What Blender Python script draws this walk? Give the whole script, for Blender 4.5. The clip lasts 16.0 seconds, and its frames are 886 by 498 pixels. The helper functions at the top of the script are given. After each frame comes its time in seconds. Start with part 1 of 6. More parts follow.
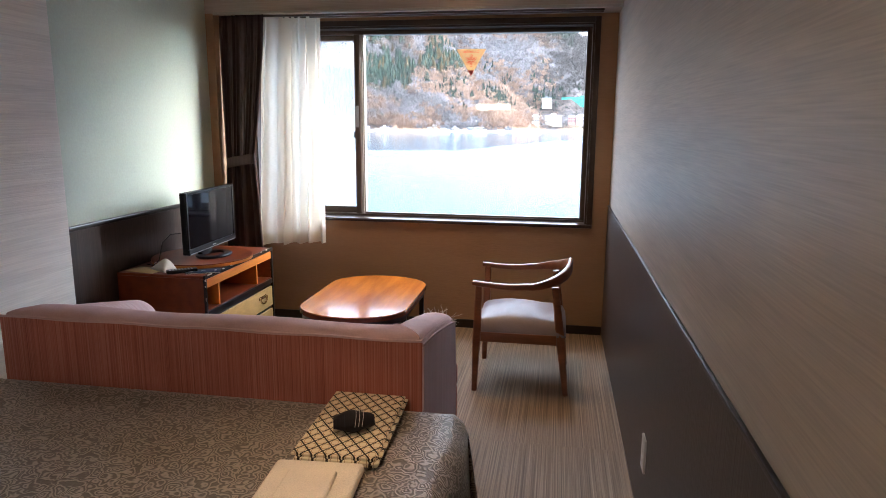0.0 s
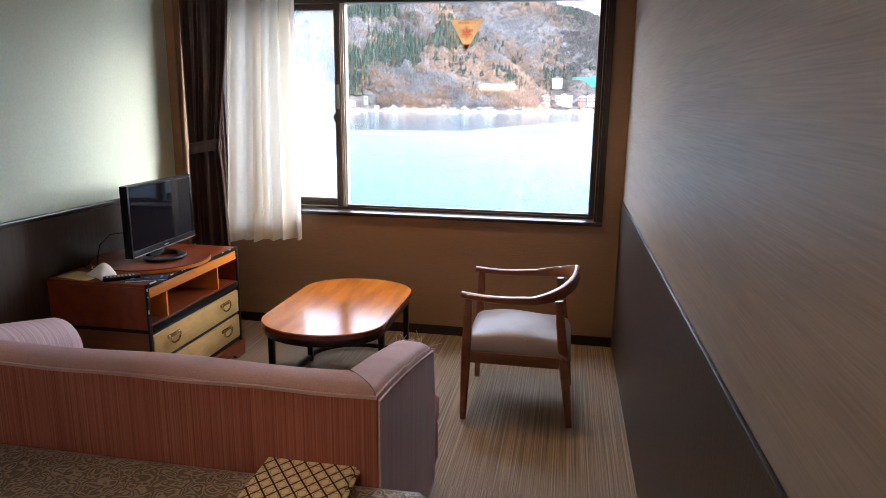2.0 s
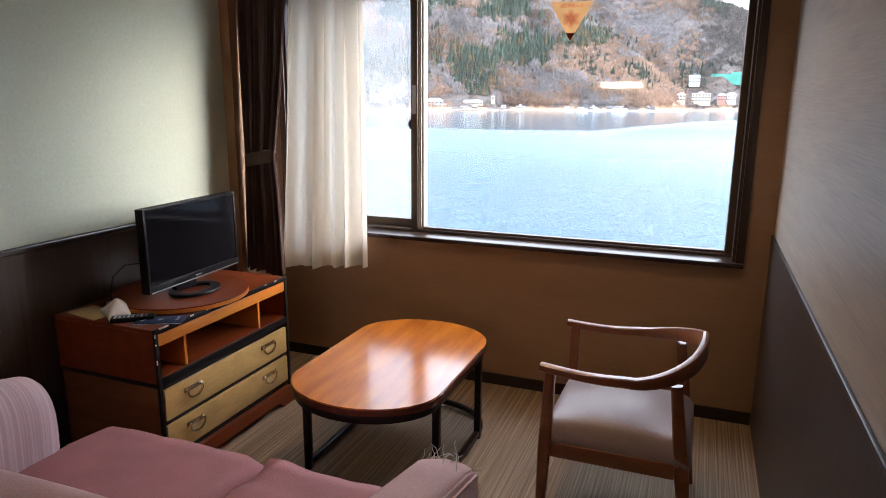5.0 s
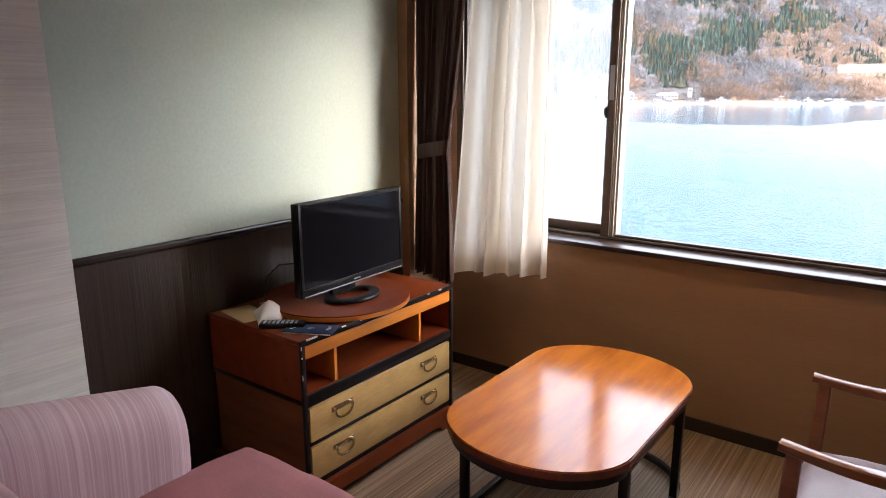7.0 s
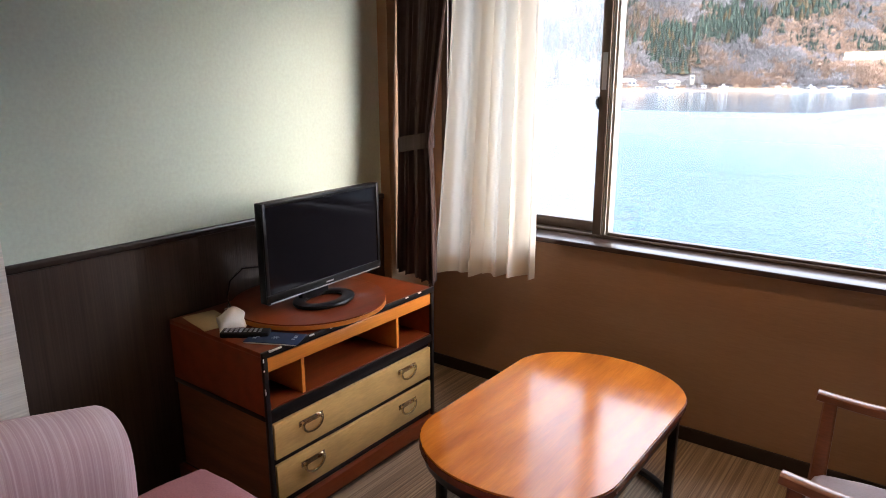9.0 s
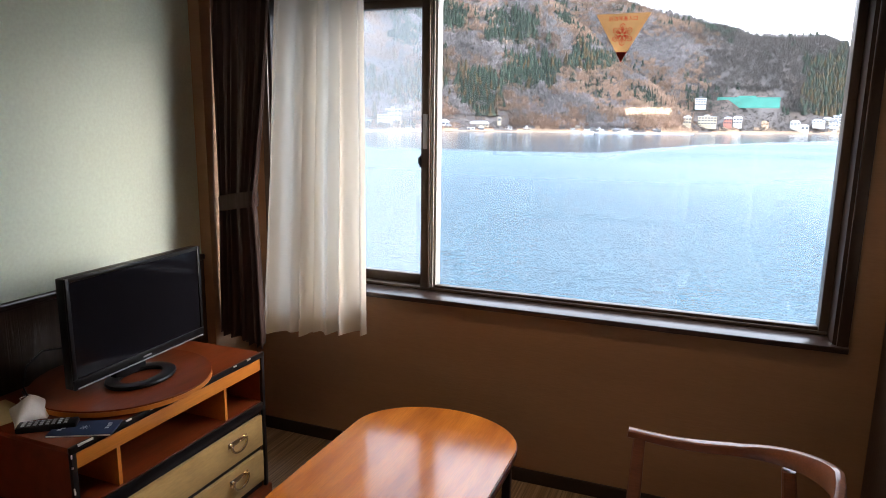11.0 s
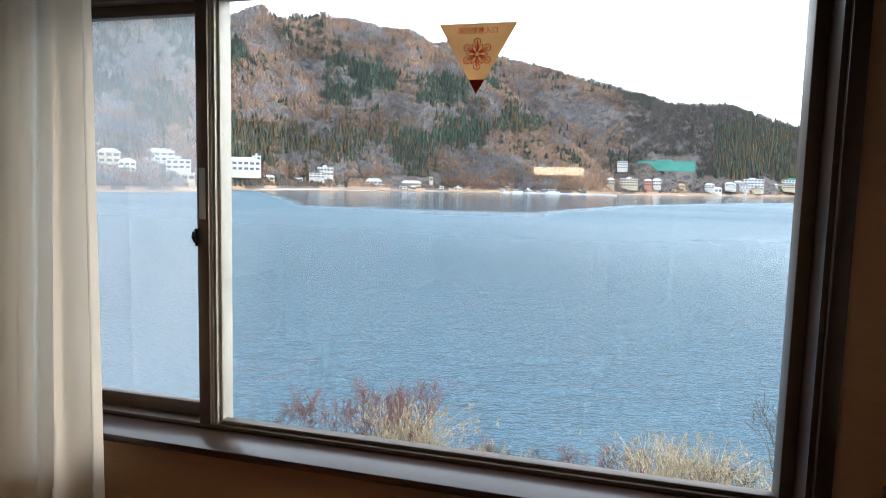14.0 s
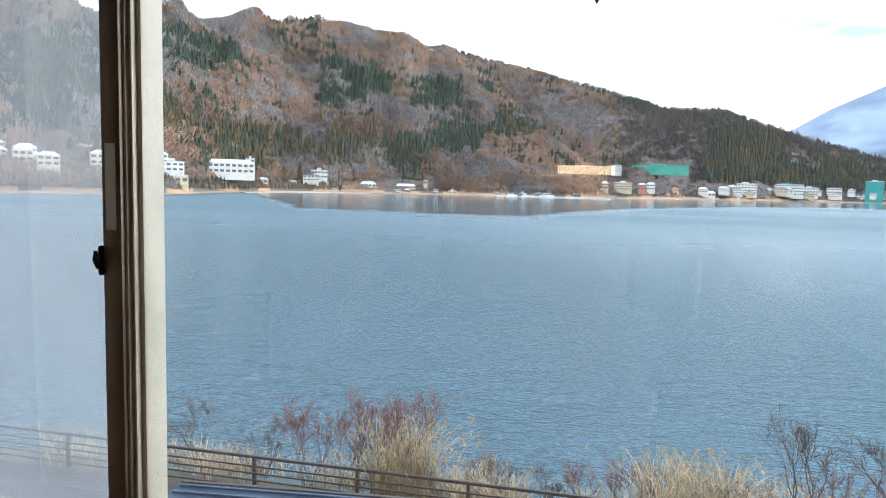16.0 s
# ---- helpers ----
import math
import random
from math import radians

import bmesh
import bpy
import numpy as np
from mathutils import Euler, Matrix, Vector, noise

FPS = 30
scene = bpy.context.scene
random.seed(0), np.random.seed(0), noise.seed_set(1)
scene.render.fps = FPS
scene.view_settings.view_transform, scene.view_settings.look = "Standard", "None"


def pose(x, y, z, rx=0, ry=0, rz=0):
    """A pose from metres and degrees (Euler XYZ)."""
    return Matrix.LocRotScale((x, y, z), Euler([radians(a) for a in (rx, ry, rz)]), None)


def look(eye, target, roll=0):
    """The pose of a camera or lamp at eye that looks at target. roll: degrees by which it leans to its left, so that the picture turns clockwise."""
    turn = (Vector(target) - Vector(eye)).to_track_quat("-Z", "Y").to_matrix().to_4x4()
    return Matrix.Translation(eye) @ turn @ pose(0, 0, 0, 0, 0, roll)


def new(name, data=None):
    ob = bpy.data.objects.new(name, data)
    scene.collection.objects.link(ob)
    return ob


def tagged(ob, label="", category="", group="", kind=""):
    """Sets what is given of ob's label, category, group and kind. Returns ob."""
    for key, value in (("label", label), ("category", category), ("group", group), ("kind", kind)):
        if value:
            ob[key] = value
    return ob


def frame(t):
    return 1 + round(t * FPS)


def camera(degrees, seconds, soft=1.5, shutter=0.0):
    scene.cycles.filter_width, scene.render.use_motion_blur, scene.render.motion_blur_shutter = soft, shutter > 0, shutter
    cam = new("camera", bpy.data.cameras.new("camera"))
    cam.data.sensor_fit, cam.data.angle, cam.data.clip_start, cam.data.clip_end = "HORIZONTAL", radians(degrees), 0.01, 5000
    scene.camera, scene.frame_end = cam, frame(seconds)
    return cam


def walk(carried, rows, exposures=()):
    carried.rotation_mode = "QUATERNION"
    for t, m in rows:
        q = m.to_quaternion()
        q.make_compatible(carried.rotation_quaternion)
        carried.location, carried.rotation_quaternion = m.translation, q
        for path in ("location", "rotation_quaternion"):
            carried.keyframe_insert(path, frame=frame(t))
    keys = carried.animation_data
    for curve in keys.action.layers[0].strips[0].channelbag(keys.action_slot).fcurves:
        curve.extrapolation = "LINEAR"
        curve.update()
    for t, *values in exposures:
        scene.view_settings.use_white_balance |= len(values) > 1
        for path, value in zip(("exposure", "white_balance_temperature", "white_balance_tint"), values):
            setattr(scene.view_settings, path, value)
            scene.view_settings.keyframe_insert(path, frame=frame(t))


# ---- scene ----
cam = camera(67.4, 16.0, soft=0.9)
PATH = [
    (0, (-0.341, 0.237, 1.385), (-0.67, 2.175, 1.012), 0.4),
    (0.5, (-0.337, 0.415, 1.374), (-0.67, 2.343, 0.96), 0.5),
    (1, (-0.356, 0.572, 1.391), (-0.696, 2.497, 0.964), 0.6),
    (1.5, (-0.351, 0.645, 1.389), (-0.697, 2.568, 0.964), 0.7),
    (2, (-0.325, 0.776, 1.397), (-0.676, 2.697, 0.967), 0.7),
    (2.5, (-0.304, 0.907, 1.417), (-0.682, 2.823, 0.982), 0.7),
    (3, (-0.299, 0.982, 1.42), (-0.749, 2.882, 0.989), 0.8),
    (3.2, (-0.301, 1.024, 1.42), (-0.786, 2.916, 0.992), 1.1),
    (5.3, (-0.319, 1.611, 1.418), (-1.102, 3.398, 0.98), 0.1),
    (5.5, (-0.338, 1.658, 1.414), (-1.188, 3.414, 0.975), 0.0),
    (6, (-0.422, 1.791, 1.4), (-1.429, 3.462, 0.961), -0.0),
    (6.5, (-0.498, 1.858, 1.385), (-1.603, 3.464, 0.94), 0.0),
    (7, (-0.528, 1.943, 1.376), (-1.698, 3.501, 0.923), -0.1),
    (7.5, (-0.524, 2.081, 1.366), (-1.725, 3.613, 0.905), -0.2),
    (8, (-0.524, 2.129, 1.365), (-1.721, 3.66, 0.893), -0.1),
    (8.2, (-0.528, 2.129, 1.367), (-1.731, 3.654, 0.89), -0.2),
    (10.3, (-0.617, 2.105, 1.434), (-1.543, 3.817, 0.973), 0.5),
    (10.5, (-0.608, 2.099, 1.444), (-1.471, 3.848, 1.004), 0.6),
    (11, (-0.589, 2.12, 1.465), (-1.312, 3.946, 1.089), 0.8),
    (11.5, (-0.539, 2.233, 1.471), (-1.183, 4.102, 1.171), 0.8),
    (12, (-0.469, 2.389, 1.476), (-1.093, 4.272, 1.227), 0.8),
    (12.5, (-0.482, 2.574, 1.472), (-1.089, 4.466, 1.25), 0.9),
    (13, (-0.543, 2.756, 1.475), (-1.122, 4.659, 1.267), 1.2),
    (13.5, (-0.551, 2.942, 1.466), (-1.102, 4.854, 1.265), 1.3),
    (14, (-0.535, 3.091, 1.471), (-1.079, 5.006, 1.272), 1.4),
    (14.5, (-0.558, 3.204, 1.464), (-1.104, 5.118, 1.268), 1.5),
    (15, (-0.675, 3.399, 1.461), (-1.215, 5.314, 1.263), 1.5),
    (15.5, (-0.806, 3.554, 1.461), (-1.342, 5.47, 1.266), 1.7),
    (16, (-0.871, 3.782, 1.441), (-1.398, 5.702, 1.252), 1.6),
]
EXPOSURES = [(0.0, 2.66, 5550, 13), (1.5, 2.5, 5650, 14), (3.0, 2.38, 5800, 15), (5.5, 2.1, 6050, 17), (7.0, 2.40, 6050, 18), (8.0, 2.42, 6050, 18), (10.5, 2.0, 6000, 16), (11.5, 1.66, 5950, 14), (12.5, 1.52, 6100, 12), (14.0, 1.12, 6000, 10), (16.0, 0.86, 6050, 10)]
walk(cam, [(t, look(eye, target, roll)) for t, eye, target, roll in PATH], EXPOSURES)

# ---- light: thin winter cloud, low sun along the window wall, warm lamps ----
SUN_EL, SUN_AZ = 12.0, 66.0          # degrees; azimuth from +y clockwise
world = bpy.data.worlds.new("sky")
scene.world = world
world.use_nodes = True
wn, wl = world.node_tree.nodes, world.node_tree.links
wn.clear()
w_out = wn.new("ShaderNodeOutputWorld")
w_bg = wn.new("ShaderNodeBackground")
w_bg.inputs[1].default_value = 1.0
w_sky = wn.new("ShaderNodeTexSky")
w_sky.sky_type = "NISHITA"
w_sky.sun_disc = False
w_sky.sun_elevation = radians(SUN_EL)
w_sky.sun_rotation = radians(SUN_AZ)
w_scale = wn.new("ShaderNodeVectorMath")
w_scale.operation = "SCALE"
w_scale.inputs[3].default_value = 0.13
w_tc = wn.new("ShaderNodeTexCoord")
w_map = wn.new("ShaderNodeMapping")
w_map.inputs["Scale"].default_value = (1.6, 1.6, 6.0)
w_noise = wn.new("ShaderNodeTexNoise")
w_noise.inputs["Scale"].default_value = 2.2
w_noise.inputs["Detail"].default_value = 6.0
w_ramp = wn.new("ShaderNodeValToRGB")
w_ramp.color_ramp.elements[0].position = 0.30
w_ramp.color_ramp.elements[1].position = 0.54
w_ramp.color_ramp.elements[0].color = (0.08, 0.08, 0.08, 1)
w_mix = wn.new("ShaderNodeMix")
w_mix.data_type = "RGBA"
w_cloud = wn.new("ShaderNodeVectorMath")
w_cloud.operation = "MULTIPLY_ADD"
w_cloud.inputs[1].default_value = (2.35, 2.25, 2.1)
# thin cloud glows towards the sun
w_glow = wn.new("ShaderNodeRGBToBW")
# overcast layer: three times brighter overhead than at the horizon
w_sep = wn.new("ShaderNodeSeparateXYZ")
w_over = wn.new("ShaderNodeMapRange")
w_over.inputs[2].default_value = 0.6
w_over.inputs[3].default_value, w_over.inputs[4].default_value = 0.50, 1.6
w_tint = wn.new("ShaderNodeVectorMath")
w_tint.operation = "SCALE"
w_tint.inputs[0].default_value = (0.90, 1.0, 1.12)
wl.new(w_tc.outputs["Generated"], w_sep.inputs[0])
wl.new(w_sep.outputs[2], w_over.inputs[0])
wl.new(w_over.outputs[0], w_tint.inputs[3])
wl.new(w_tint.outputs[0], w_cloud.inputs[2])
wl.new(w_scale.outputs[0], w_glow.inputs[0])
wl.new(w_glow.outputs[0], w_cloud.inputs[0])
wl.new(w_cloud.outputs[0], w_mix.inputs[7])
wl.new(w_tc.outputs["Generated"], w_map.inputs[0])
wl.new(w_map.outputs[0], w_noise.inputs["Vector"])
wl.new(w_noise.outputs[0], w_ramp.inputs[0])
wl.new(w_ramp.outputs[0], w_mix.inputs[0])
wl.new(w_sky.outputs[0], w_scale.inputs[0])
wl.new(w_scale.outputs[0], w_mix.inputs[6])
wl.new(w_mix.outputs[2], w_bg.inputs[0])
wl.new(w_bg.outputs[0], w_out.inputs[0])

sun = new("sun", bpy.data.lights.new("sun", "SUN"))
sun.data.energy, sun.data.angle, sun.data.color = 0.30, radians(12), (1.0, 0.63, 0.34)
sd = Vector((math.sin(radians(SUN_AZ)) * math.cos(radians(SUN_EL)), math.cos(radians(SUN_AZ)) * math.cos(radians(SUN_EL)), math.sin(radians(SUN_EL))))
sun.matrix_world = look(sd * 100, (0, 0, 0))
LAMP_POWER, DOWNLIGHT = 7.0, 150.0     # emission of the wall lamp's diffuser and of the ceiling downlight


# ---- materials ----
def nodes_of(mat):
    return mat.node_tree.nodes, mat.node_tree.links


def material(name, color, rough=0.6, metal=0.0, spec=0.5, var=0.12, scale=8.0, stretch=(1, 1, 1), fine=60.0, fine_stretch=(1, 1, 1),
             fine_amt=0.1, bump=0.05, dark=None, coords="Object", coat=0.0, island=0.0, rough_var=0.0, per_object=0.0):
    """A plain surface with two scales of variation: broad stains and fine grain, and a light relief from the grain."""
    m = bpy.data.materials.new(name)
    m.use_nodes = True
    n, l = nodes_of(m)
    b = n["Principled BSDF"]
    tc = n.new("ShaderNodeTexCoord")
    src = tc.outputs[coords]

    def tex(sc, st, detail):
        mp = n.new("ShaderNodeMapping")
        mp.inputs["Scale"].default_value = st
        t = n.new("ShaderNodeTexNoise")
        t.inputs["Scale"].default_value = sc
        t.inputs["Detail"].default_value = detail
        l.new(src, mp.inputs[0])
        l.new(mp.outputs[0], t.inputs["Vector"])
        return t.outputs[0]

    broad, grain = tex(scale, stretch, 3.0), tex(fine, fine_stretch, 4.0)
    mixed = n.new("ShaderNodeMix")
    mixed.data_type = "RGBA"
    d = dark if dark else tuple(c * (1 - 2.2 * var) for c in color)
    mixed.inputs[6].default_value = (*d, 1)
    mixed.inputs[7].default_value = (*color, 1)
    ramp = n.new("ShaderNodeMapRange")
    ramp.inputs[1].default_value, ramp.inputs[2].default_value = 0.3, 0.6
    l.new(broad, ramp.inputs[0])
    l.new(ramp.outputs[0], mixed.inputs[0])
    hsv = n.new("ShaderNodeHueSaturation")
    val = n.new("ShaderNodeMapRange")
    val.inputs[1].default_value, val.inputs[2].default_value = 0.25, 0.75
    val.inputs[3].default_value, val.inputs[4].default_value = 1 - fine_amt, 1 + fine_amt
    l.new(grain, val.inputs[0])
    value = val.outputs[0]
    if island or per_object:
        src_node = n.new("ShaderNodeNewGeometry") if island else n.new("ShaderNodeObjectInfo")
        rnd = src_node.outputs["Random Per Island"] if island else src_node.outputs["Random"]
        amt = island or per_object
        mr = n.new("ShaderNodeMapRange")
        mr.inputs[3].default_value, mr.inputs[4].default_value = 1 - amt, 1 + amt
        l.new(rnd, mr.inputs[0])
        mul = n.new("ShaderNodeMath")
        mul.operation = "MULTIPLY"
        l.new(value, mul.inputs[0])
        l.new(mr.outputs[0], mul.inputs[1])
        value = mul.outputs[0]
    l.new(value, hsv.inputs["Value"])
    l.new(mixed.outputs[2], hsv.inputs["Color"])
    l.new(hsv.outputs[0], b.inputs["Base Color"])
    b.inputs["Roughness"].default_value = rough
    if rough_var:
        rr = n.new("ShaderNodeMapRange")
        rr.inputs[3].default_value, rr.inputs[4].default_value = max(rough - rough_var, 0.02), rough + rough_var
        l.new(broad, rr.inputs[0])
        l.new(rr.outputs[0], b.inputs["Roughness"])
    b.inputs["Metallic"].default_value = metal
    b.inputs["Specular IOR Level"].default_value = spec
    b.inputs["Coat Weight"].default_value = coat
    b.inputs["Coat Roughness"].default_value = 0.08
    if bump:
        bp = n.new("ShaderNodeBump")
        bp.inputs["Strength"].default_value = min(1.0, bump * 4)
        bp.inputs["Distance"].default_value = 0.002
        l.new(grain, bp.inputs["Height"])
        l.new(bp.outputs[0], b.inputs["Normal"])
    return m


def striped(name, base, light, dark, period, axis=0, rough=0.8, bump=0.3):
    """Fabric with fine woven stripes across the given axis of the thing."""
    m = bpy.data.materials.new(name)
    m.use_nodes = True
    n, l = nodes_of(m)
    b = n["Principled BSDF"]
    tc = n.new("ShaderNodeTexCoord")
    mp = n.new("ShaderNodeMapping")
    st = [0.6, 0.6, 0.6]
    for a in axis if isinstance(axis, tuple) else (axis,):
        st[a] = 1.0 / period
    mp.inputs["Scale"].default_value = st
    l.new(tc.outputs["Object"], mp.inputs[0])
    t1 = n.new("ShaderNodeTexNoise")
    t1.inputs["Scale"].default_value = 1.0
    t1.inputs["Detail"].default_value = 5.0
    t1.inputs["Roughness"].default_value = 0.75
    l.new(mp.outputs[0], t1.inputs["Vector"])
    r = n.new("ShaderNodeValToRGB")
    e = r.color_ramp.elements
    e[0].position, e[0].color = 0.30, (*dark, 1)
    e[1].position, e[1].color = 0.72, (*light, 1)
    mid = e.new(0.5)
    mid.color = (*base, 1)
    l.new(t1.outputs[0], r.inputs[0])
    t2 = n.new("ShaderNodeTexNoise")
    t2.inputs["Scale"].default_value = 5.0
    l.new(tc.outputs["Object"], t2.inputs["Vector"])
    hs = n.new("ShaderNodeHueSaturation")
    mr = n.new("ShaderNodeMapRange")
    mr.inputs[3].default_value, mr.inputs[4].default_value = 0.8, 1.2
    l.new(t2.outputs[0], mr.inputs[0])
    l.new(mr.outputs[0], hs.inputs["Value"])
    l.new(r.outputs[0], hs.inputs["Color"])
    l.new(hs.outputs[0], b.inputs["Base Color"])
    b.inputs["Roughness"].default_value = rough
    b.inputs["Specular IOR Level"].default_value = 0.25
    bp = n.new("ShaderNodeBump")
    bp.inputs["Strength"].default_value = bump
    bp.inputs["Distance"].default_value = 0.001
    l.new(t1.outputs[0], bp.inputs["Height"])
    l.new(bp.outputs[0], b.inputs["Normal"])
    return m


M = {}
M["paper"] = material("beige woven wallpaper", (0.45, 0.39, 0.32), 0.46, var=0.06, scale=1.6, stretch=(1, 1, 14), fine=22, fine_stretch=(0.22, 0.22, 10), fine_amt=0.15, bump=0.07)
M["paperlight"] = material("pale woven wallpaper", (0.78, 0.775, 0.715), 0.7, var=0.05, scale=1.6, stretch=(1, 1, 14), fine=22, fine_stretch=(0.22, 0.22, 10), fine_amt=0.11, bump=0.14)
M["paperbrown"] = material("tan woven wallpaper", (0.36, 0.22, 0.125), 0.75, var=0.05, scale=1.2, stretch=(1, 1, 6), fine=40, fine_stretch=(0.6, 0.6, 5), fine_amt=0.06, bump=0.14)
M["green"] = material("pale green wallpaper", (0.55, 0.645, 0.545), 0.7, var=0.03, scale=2, fine=90, fine_amt=0.06, bump=0.08)
M["panel"] = material("dark grained panel", (0.042, 0.0285, 0.022), 0.36, spec=0.45, var=0.10, scale=3, stretch=(20, 20, 0.4), fine=60, fine_stretch=(3, 3, 0.05), fine_amt=0.35, bump=0.10)
M["trim"] = material("dark brown lacquered trim", (0.022, 0.016, 0.014), 0.3, var=0.2, scale=4, fine=50, fine_amt=0.15, bump=0.02)
M["frame"] = material("brown stained window casing", (0.045, 0.026, 0.018), 0.28, var=0.2, scale=3, stretch=(1, 1, 1), fine=40, fine_amt=0.2, bump=0.02)
M["ceiling"] = material("beige ceiling paper", (0.60, 0.56, 0.50), 0.85, var=0.04, scale=2, fine=70, fine_amt=0.06, bump=0.06)
M["bronze"] = material("bronze anodised aluminium", (0.115, 0.088, 0.067), 0.42, 0.3, var=0.1, fine=80, fine_amt=0.08, bump=0.01)
M["alu"] = material("cream aluminium channel", (0.42, 0.41, 0.35), 0.45, 0.0, var=0.06, fine=80, fine_amt=0.05, bump=0.01)
M["outer"] = material("plastered outer wall", (0.45, 0.42, 0.38), 0.85, var=0.15)
M["black"] = material("black lacquer", (0.009, 0.008, 0.009), 0.28, spec=0.25, var=0.2, scale=10, fine=60, fine_amt=0.2, bump=0.02)
M["redwood"] = material("reddish lacquered wood", (0.19, 0.037, 0.009), 0.34, spec=0.3, var=0.14, scale=3, stretch=(6, 0.7, 6), fine=30, fine_stretch=(8, 0.5, 8), fine_amt=0.16, bump=0.02, coat=0.08)
M["brownwood"] = material("plain brown side veneer", (0.20, 0.072, 0.028), 0.42, spec=0.3, var=0.14, scale=3, stretch=(0.8, 6, 6), fine=30, fine_stretch=(0.5, 8, 8), fine_amt=0.16, bump=0.02)
M["orangewood"] = material("orange lacquered wood", (0.60, 0.205, 0.028), 0.3, var=0.10, scale=3, stretch=(6, 0.7, 6), fine=30, fine_stretch=(8, 0.5, 8), fine_amt=0.10, bump=0.02, coat=0.2)
M["drawer"] = material("pale birdseye wood", (0.58, 0.37, 0.13), 0.32, var=0.10, scale=9, stretch=(1, 0.6, 1.4), fine=40, fine_stretch=(4, 0.8, 4), fine_amt=0.10, bump=0.02)
M["tablewood"] = material("glossy orange table veneer", (0.60, 0.182, 0.016), 0.17, spec=0.46, var=0.13, scale=3.5, stretch=(5, 0.7, 5), fine=34, fine_stretch=(7, 0.5, 7), fine_amt=0.12, bump=0.006, coat=0.16, dark=(0.40, 0.108, 0.011))
M["tableedge"] = material("dark red table edge", (0.13, 0.035, 0.016), 0.25, var=0.15, fine_amt=0.12, bump=0.02)
M["chairwood"] = material("brown bentwood", (0.26, 0.095, 0.04), 0.3, var=0.14, scale=4, stretch=(1, 4, 4), fine=34, fine_stretch=(1, 6, 6), fine_amt=0.16, bump=0.02, coat=0.25)
M["leather"] = material("worn mauve leatherette", (0.27, 0.215, 0.22), 0.42, var=0.08, scale=6, fine=140, fine_amt=0.06, bump=0.06)
M["seatpink"] = material("plain dusty pink fabric", (0.40, 0.17, 0.18), 0.75, var=0.08, scale=5, fine=220, fine_amt=0.10, bump=0.12)
M["toppink"] = material("faded pink fabric", (0.56, 0.38, 0.39), 0.8, var=0.10, scale=4, fine=200, fine_amt=0.10, bump=0.12)
# same fabric as stripe_side, with the lamp's red cast put into its colour
M["stripe"] = striped("striped fabric reddened as by lamplight", (0.36, 0.125, 0.095), (0.46, 0.22, 0.18), (0.20, 0.058, 0.045), 0.0035, 0)
M["stripe_side"] = striped("striped lavender side fabric", (0.64, 0.48, 0.51), (0.74, 0.60, 0.63), (0.50, 0.34, 0.37), 0.004, 1)
M["stripe_roll"] = striped("striped lavender pink fabric", (0.56, 0.42, 0.45), (0.74, 0.64, 0.67), (0.46, 0.31, 0.34), 0.006, 1)
M["brass"] = material("worn brass", (0.86, 0.76, 0.56), 0.16, 1.0, var=0.15, fine_amt=0.15, bump=0.02)
M["plastic"] = material("glossy black plastic", (0.006, 0.006, 0.007), 0.3, spec=0.15, var=0.1, fine_amt=0.1, bump=0.0)
M["screen"] = material("black television screen", (0.006, 0.006, 0.008), 0.06, spec=0.08, var=0.05, fine_amt=0.02, bump=0.0)
M["silver"] = material("grey silver plastic", (0.35, 0.36, 0.37), 0.3, 0.6, var=0.05, fine_amt=0.05, bump=0.0)
M["white"] = material("white plastic", (0.75, 0.73, 0.68), 0.4, var=0.03, fine_amt=0.03, bump=0.01)
M["cotton"] = material("white cotton", (0.78, 0.76, 0.72), 0.9, var=0.04, fine=200, fine_amt=0.05, bump=0.1)
M["towel"] = material("cream towel", (0.80, 0.72, 0.60), 0.95, var=0.05, fine=260, fine_amt=0.12, bump=0.25)
M["paperyellow"] = material("yellowed paper", (0.60, 0.50, 0.28), 0.8, var=0.06, fine_amt=0.04, bump=0.02)
M["navy"] = material("navy cover paper", (0.022, 0.036, 0.078), 0.6, spec=0.2, var=0.05, fine_amt=0.05, bump=0.02)
M["print"] = material("pale grey print", (0.45, 0.48, 0.52), 0.5, var=0.02, fine_amt=0.02, bump=0.0)
M["obi"] = striped("dark sash fabric", (0.010, 0.010, 0.016), (0.02, 0.02, 0.03), (0.006, 0.006, 0.01), 0.01, 0)
M["sashline"] = material("pale sash stripe", (0.45, 0.43, 0.40), 0.8, var=0.05)
M["drape"] = striped("dark brown curtain fabric", (0.092, 0.063, 0.058), (0.118, 0.083, 0.078), (0.064, 0.042, 0.039), 0.02, 0)
M["mattress"] = material("white bed linen", (0.72, 0.70, 0.66), 0.9, var=0.05, fine_amt=0.05)
M["door"] = material("brown veneered door", (0.16, 0.09, 0.05), 0.4, var=0.1, scale=3, stretch=(8, 8, 0.6), fine_amt=0.1)


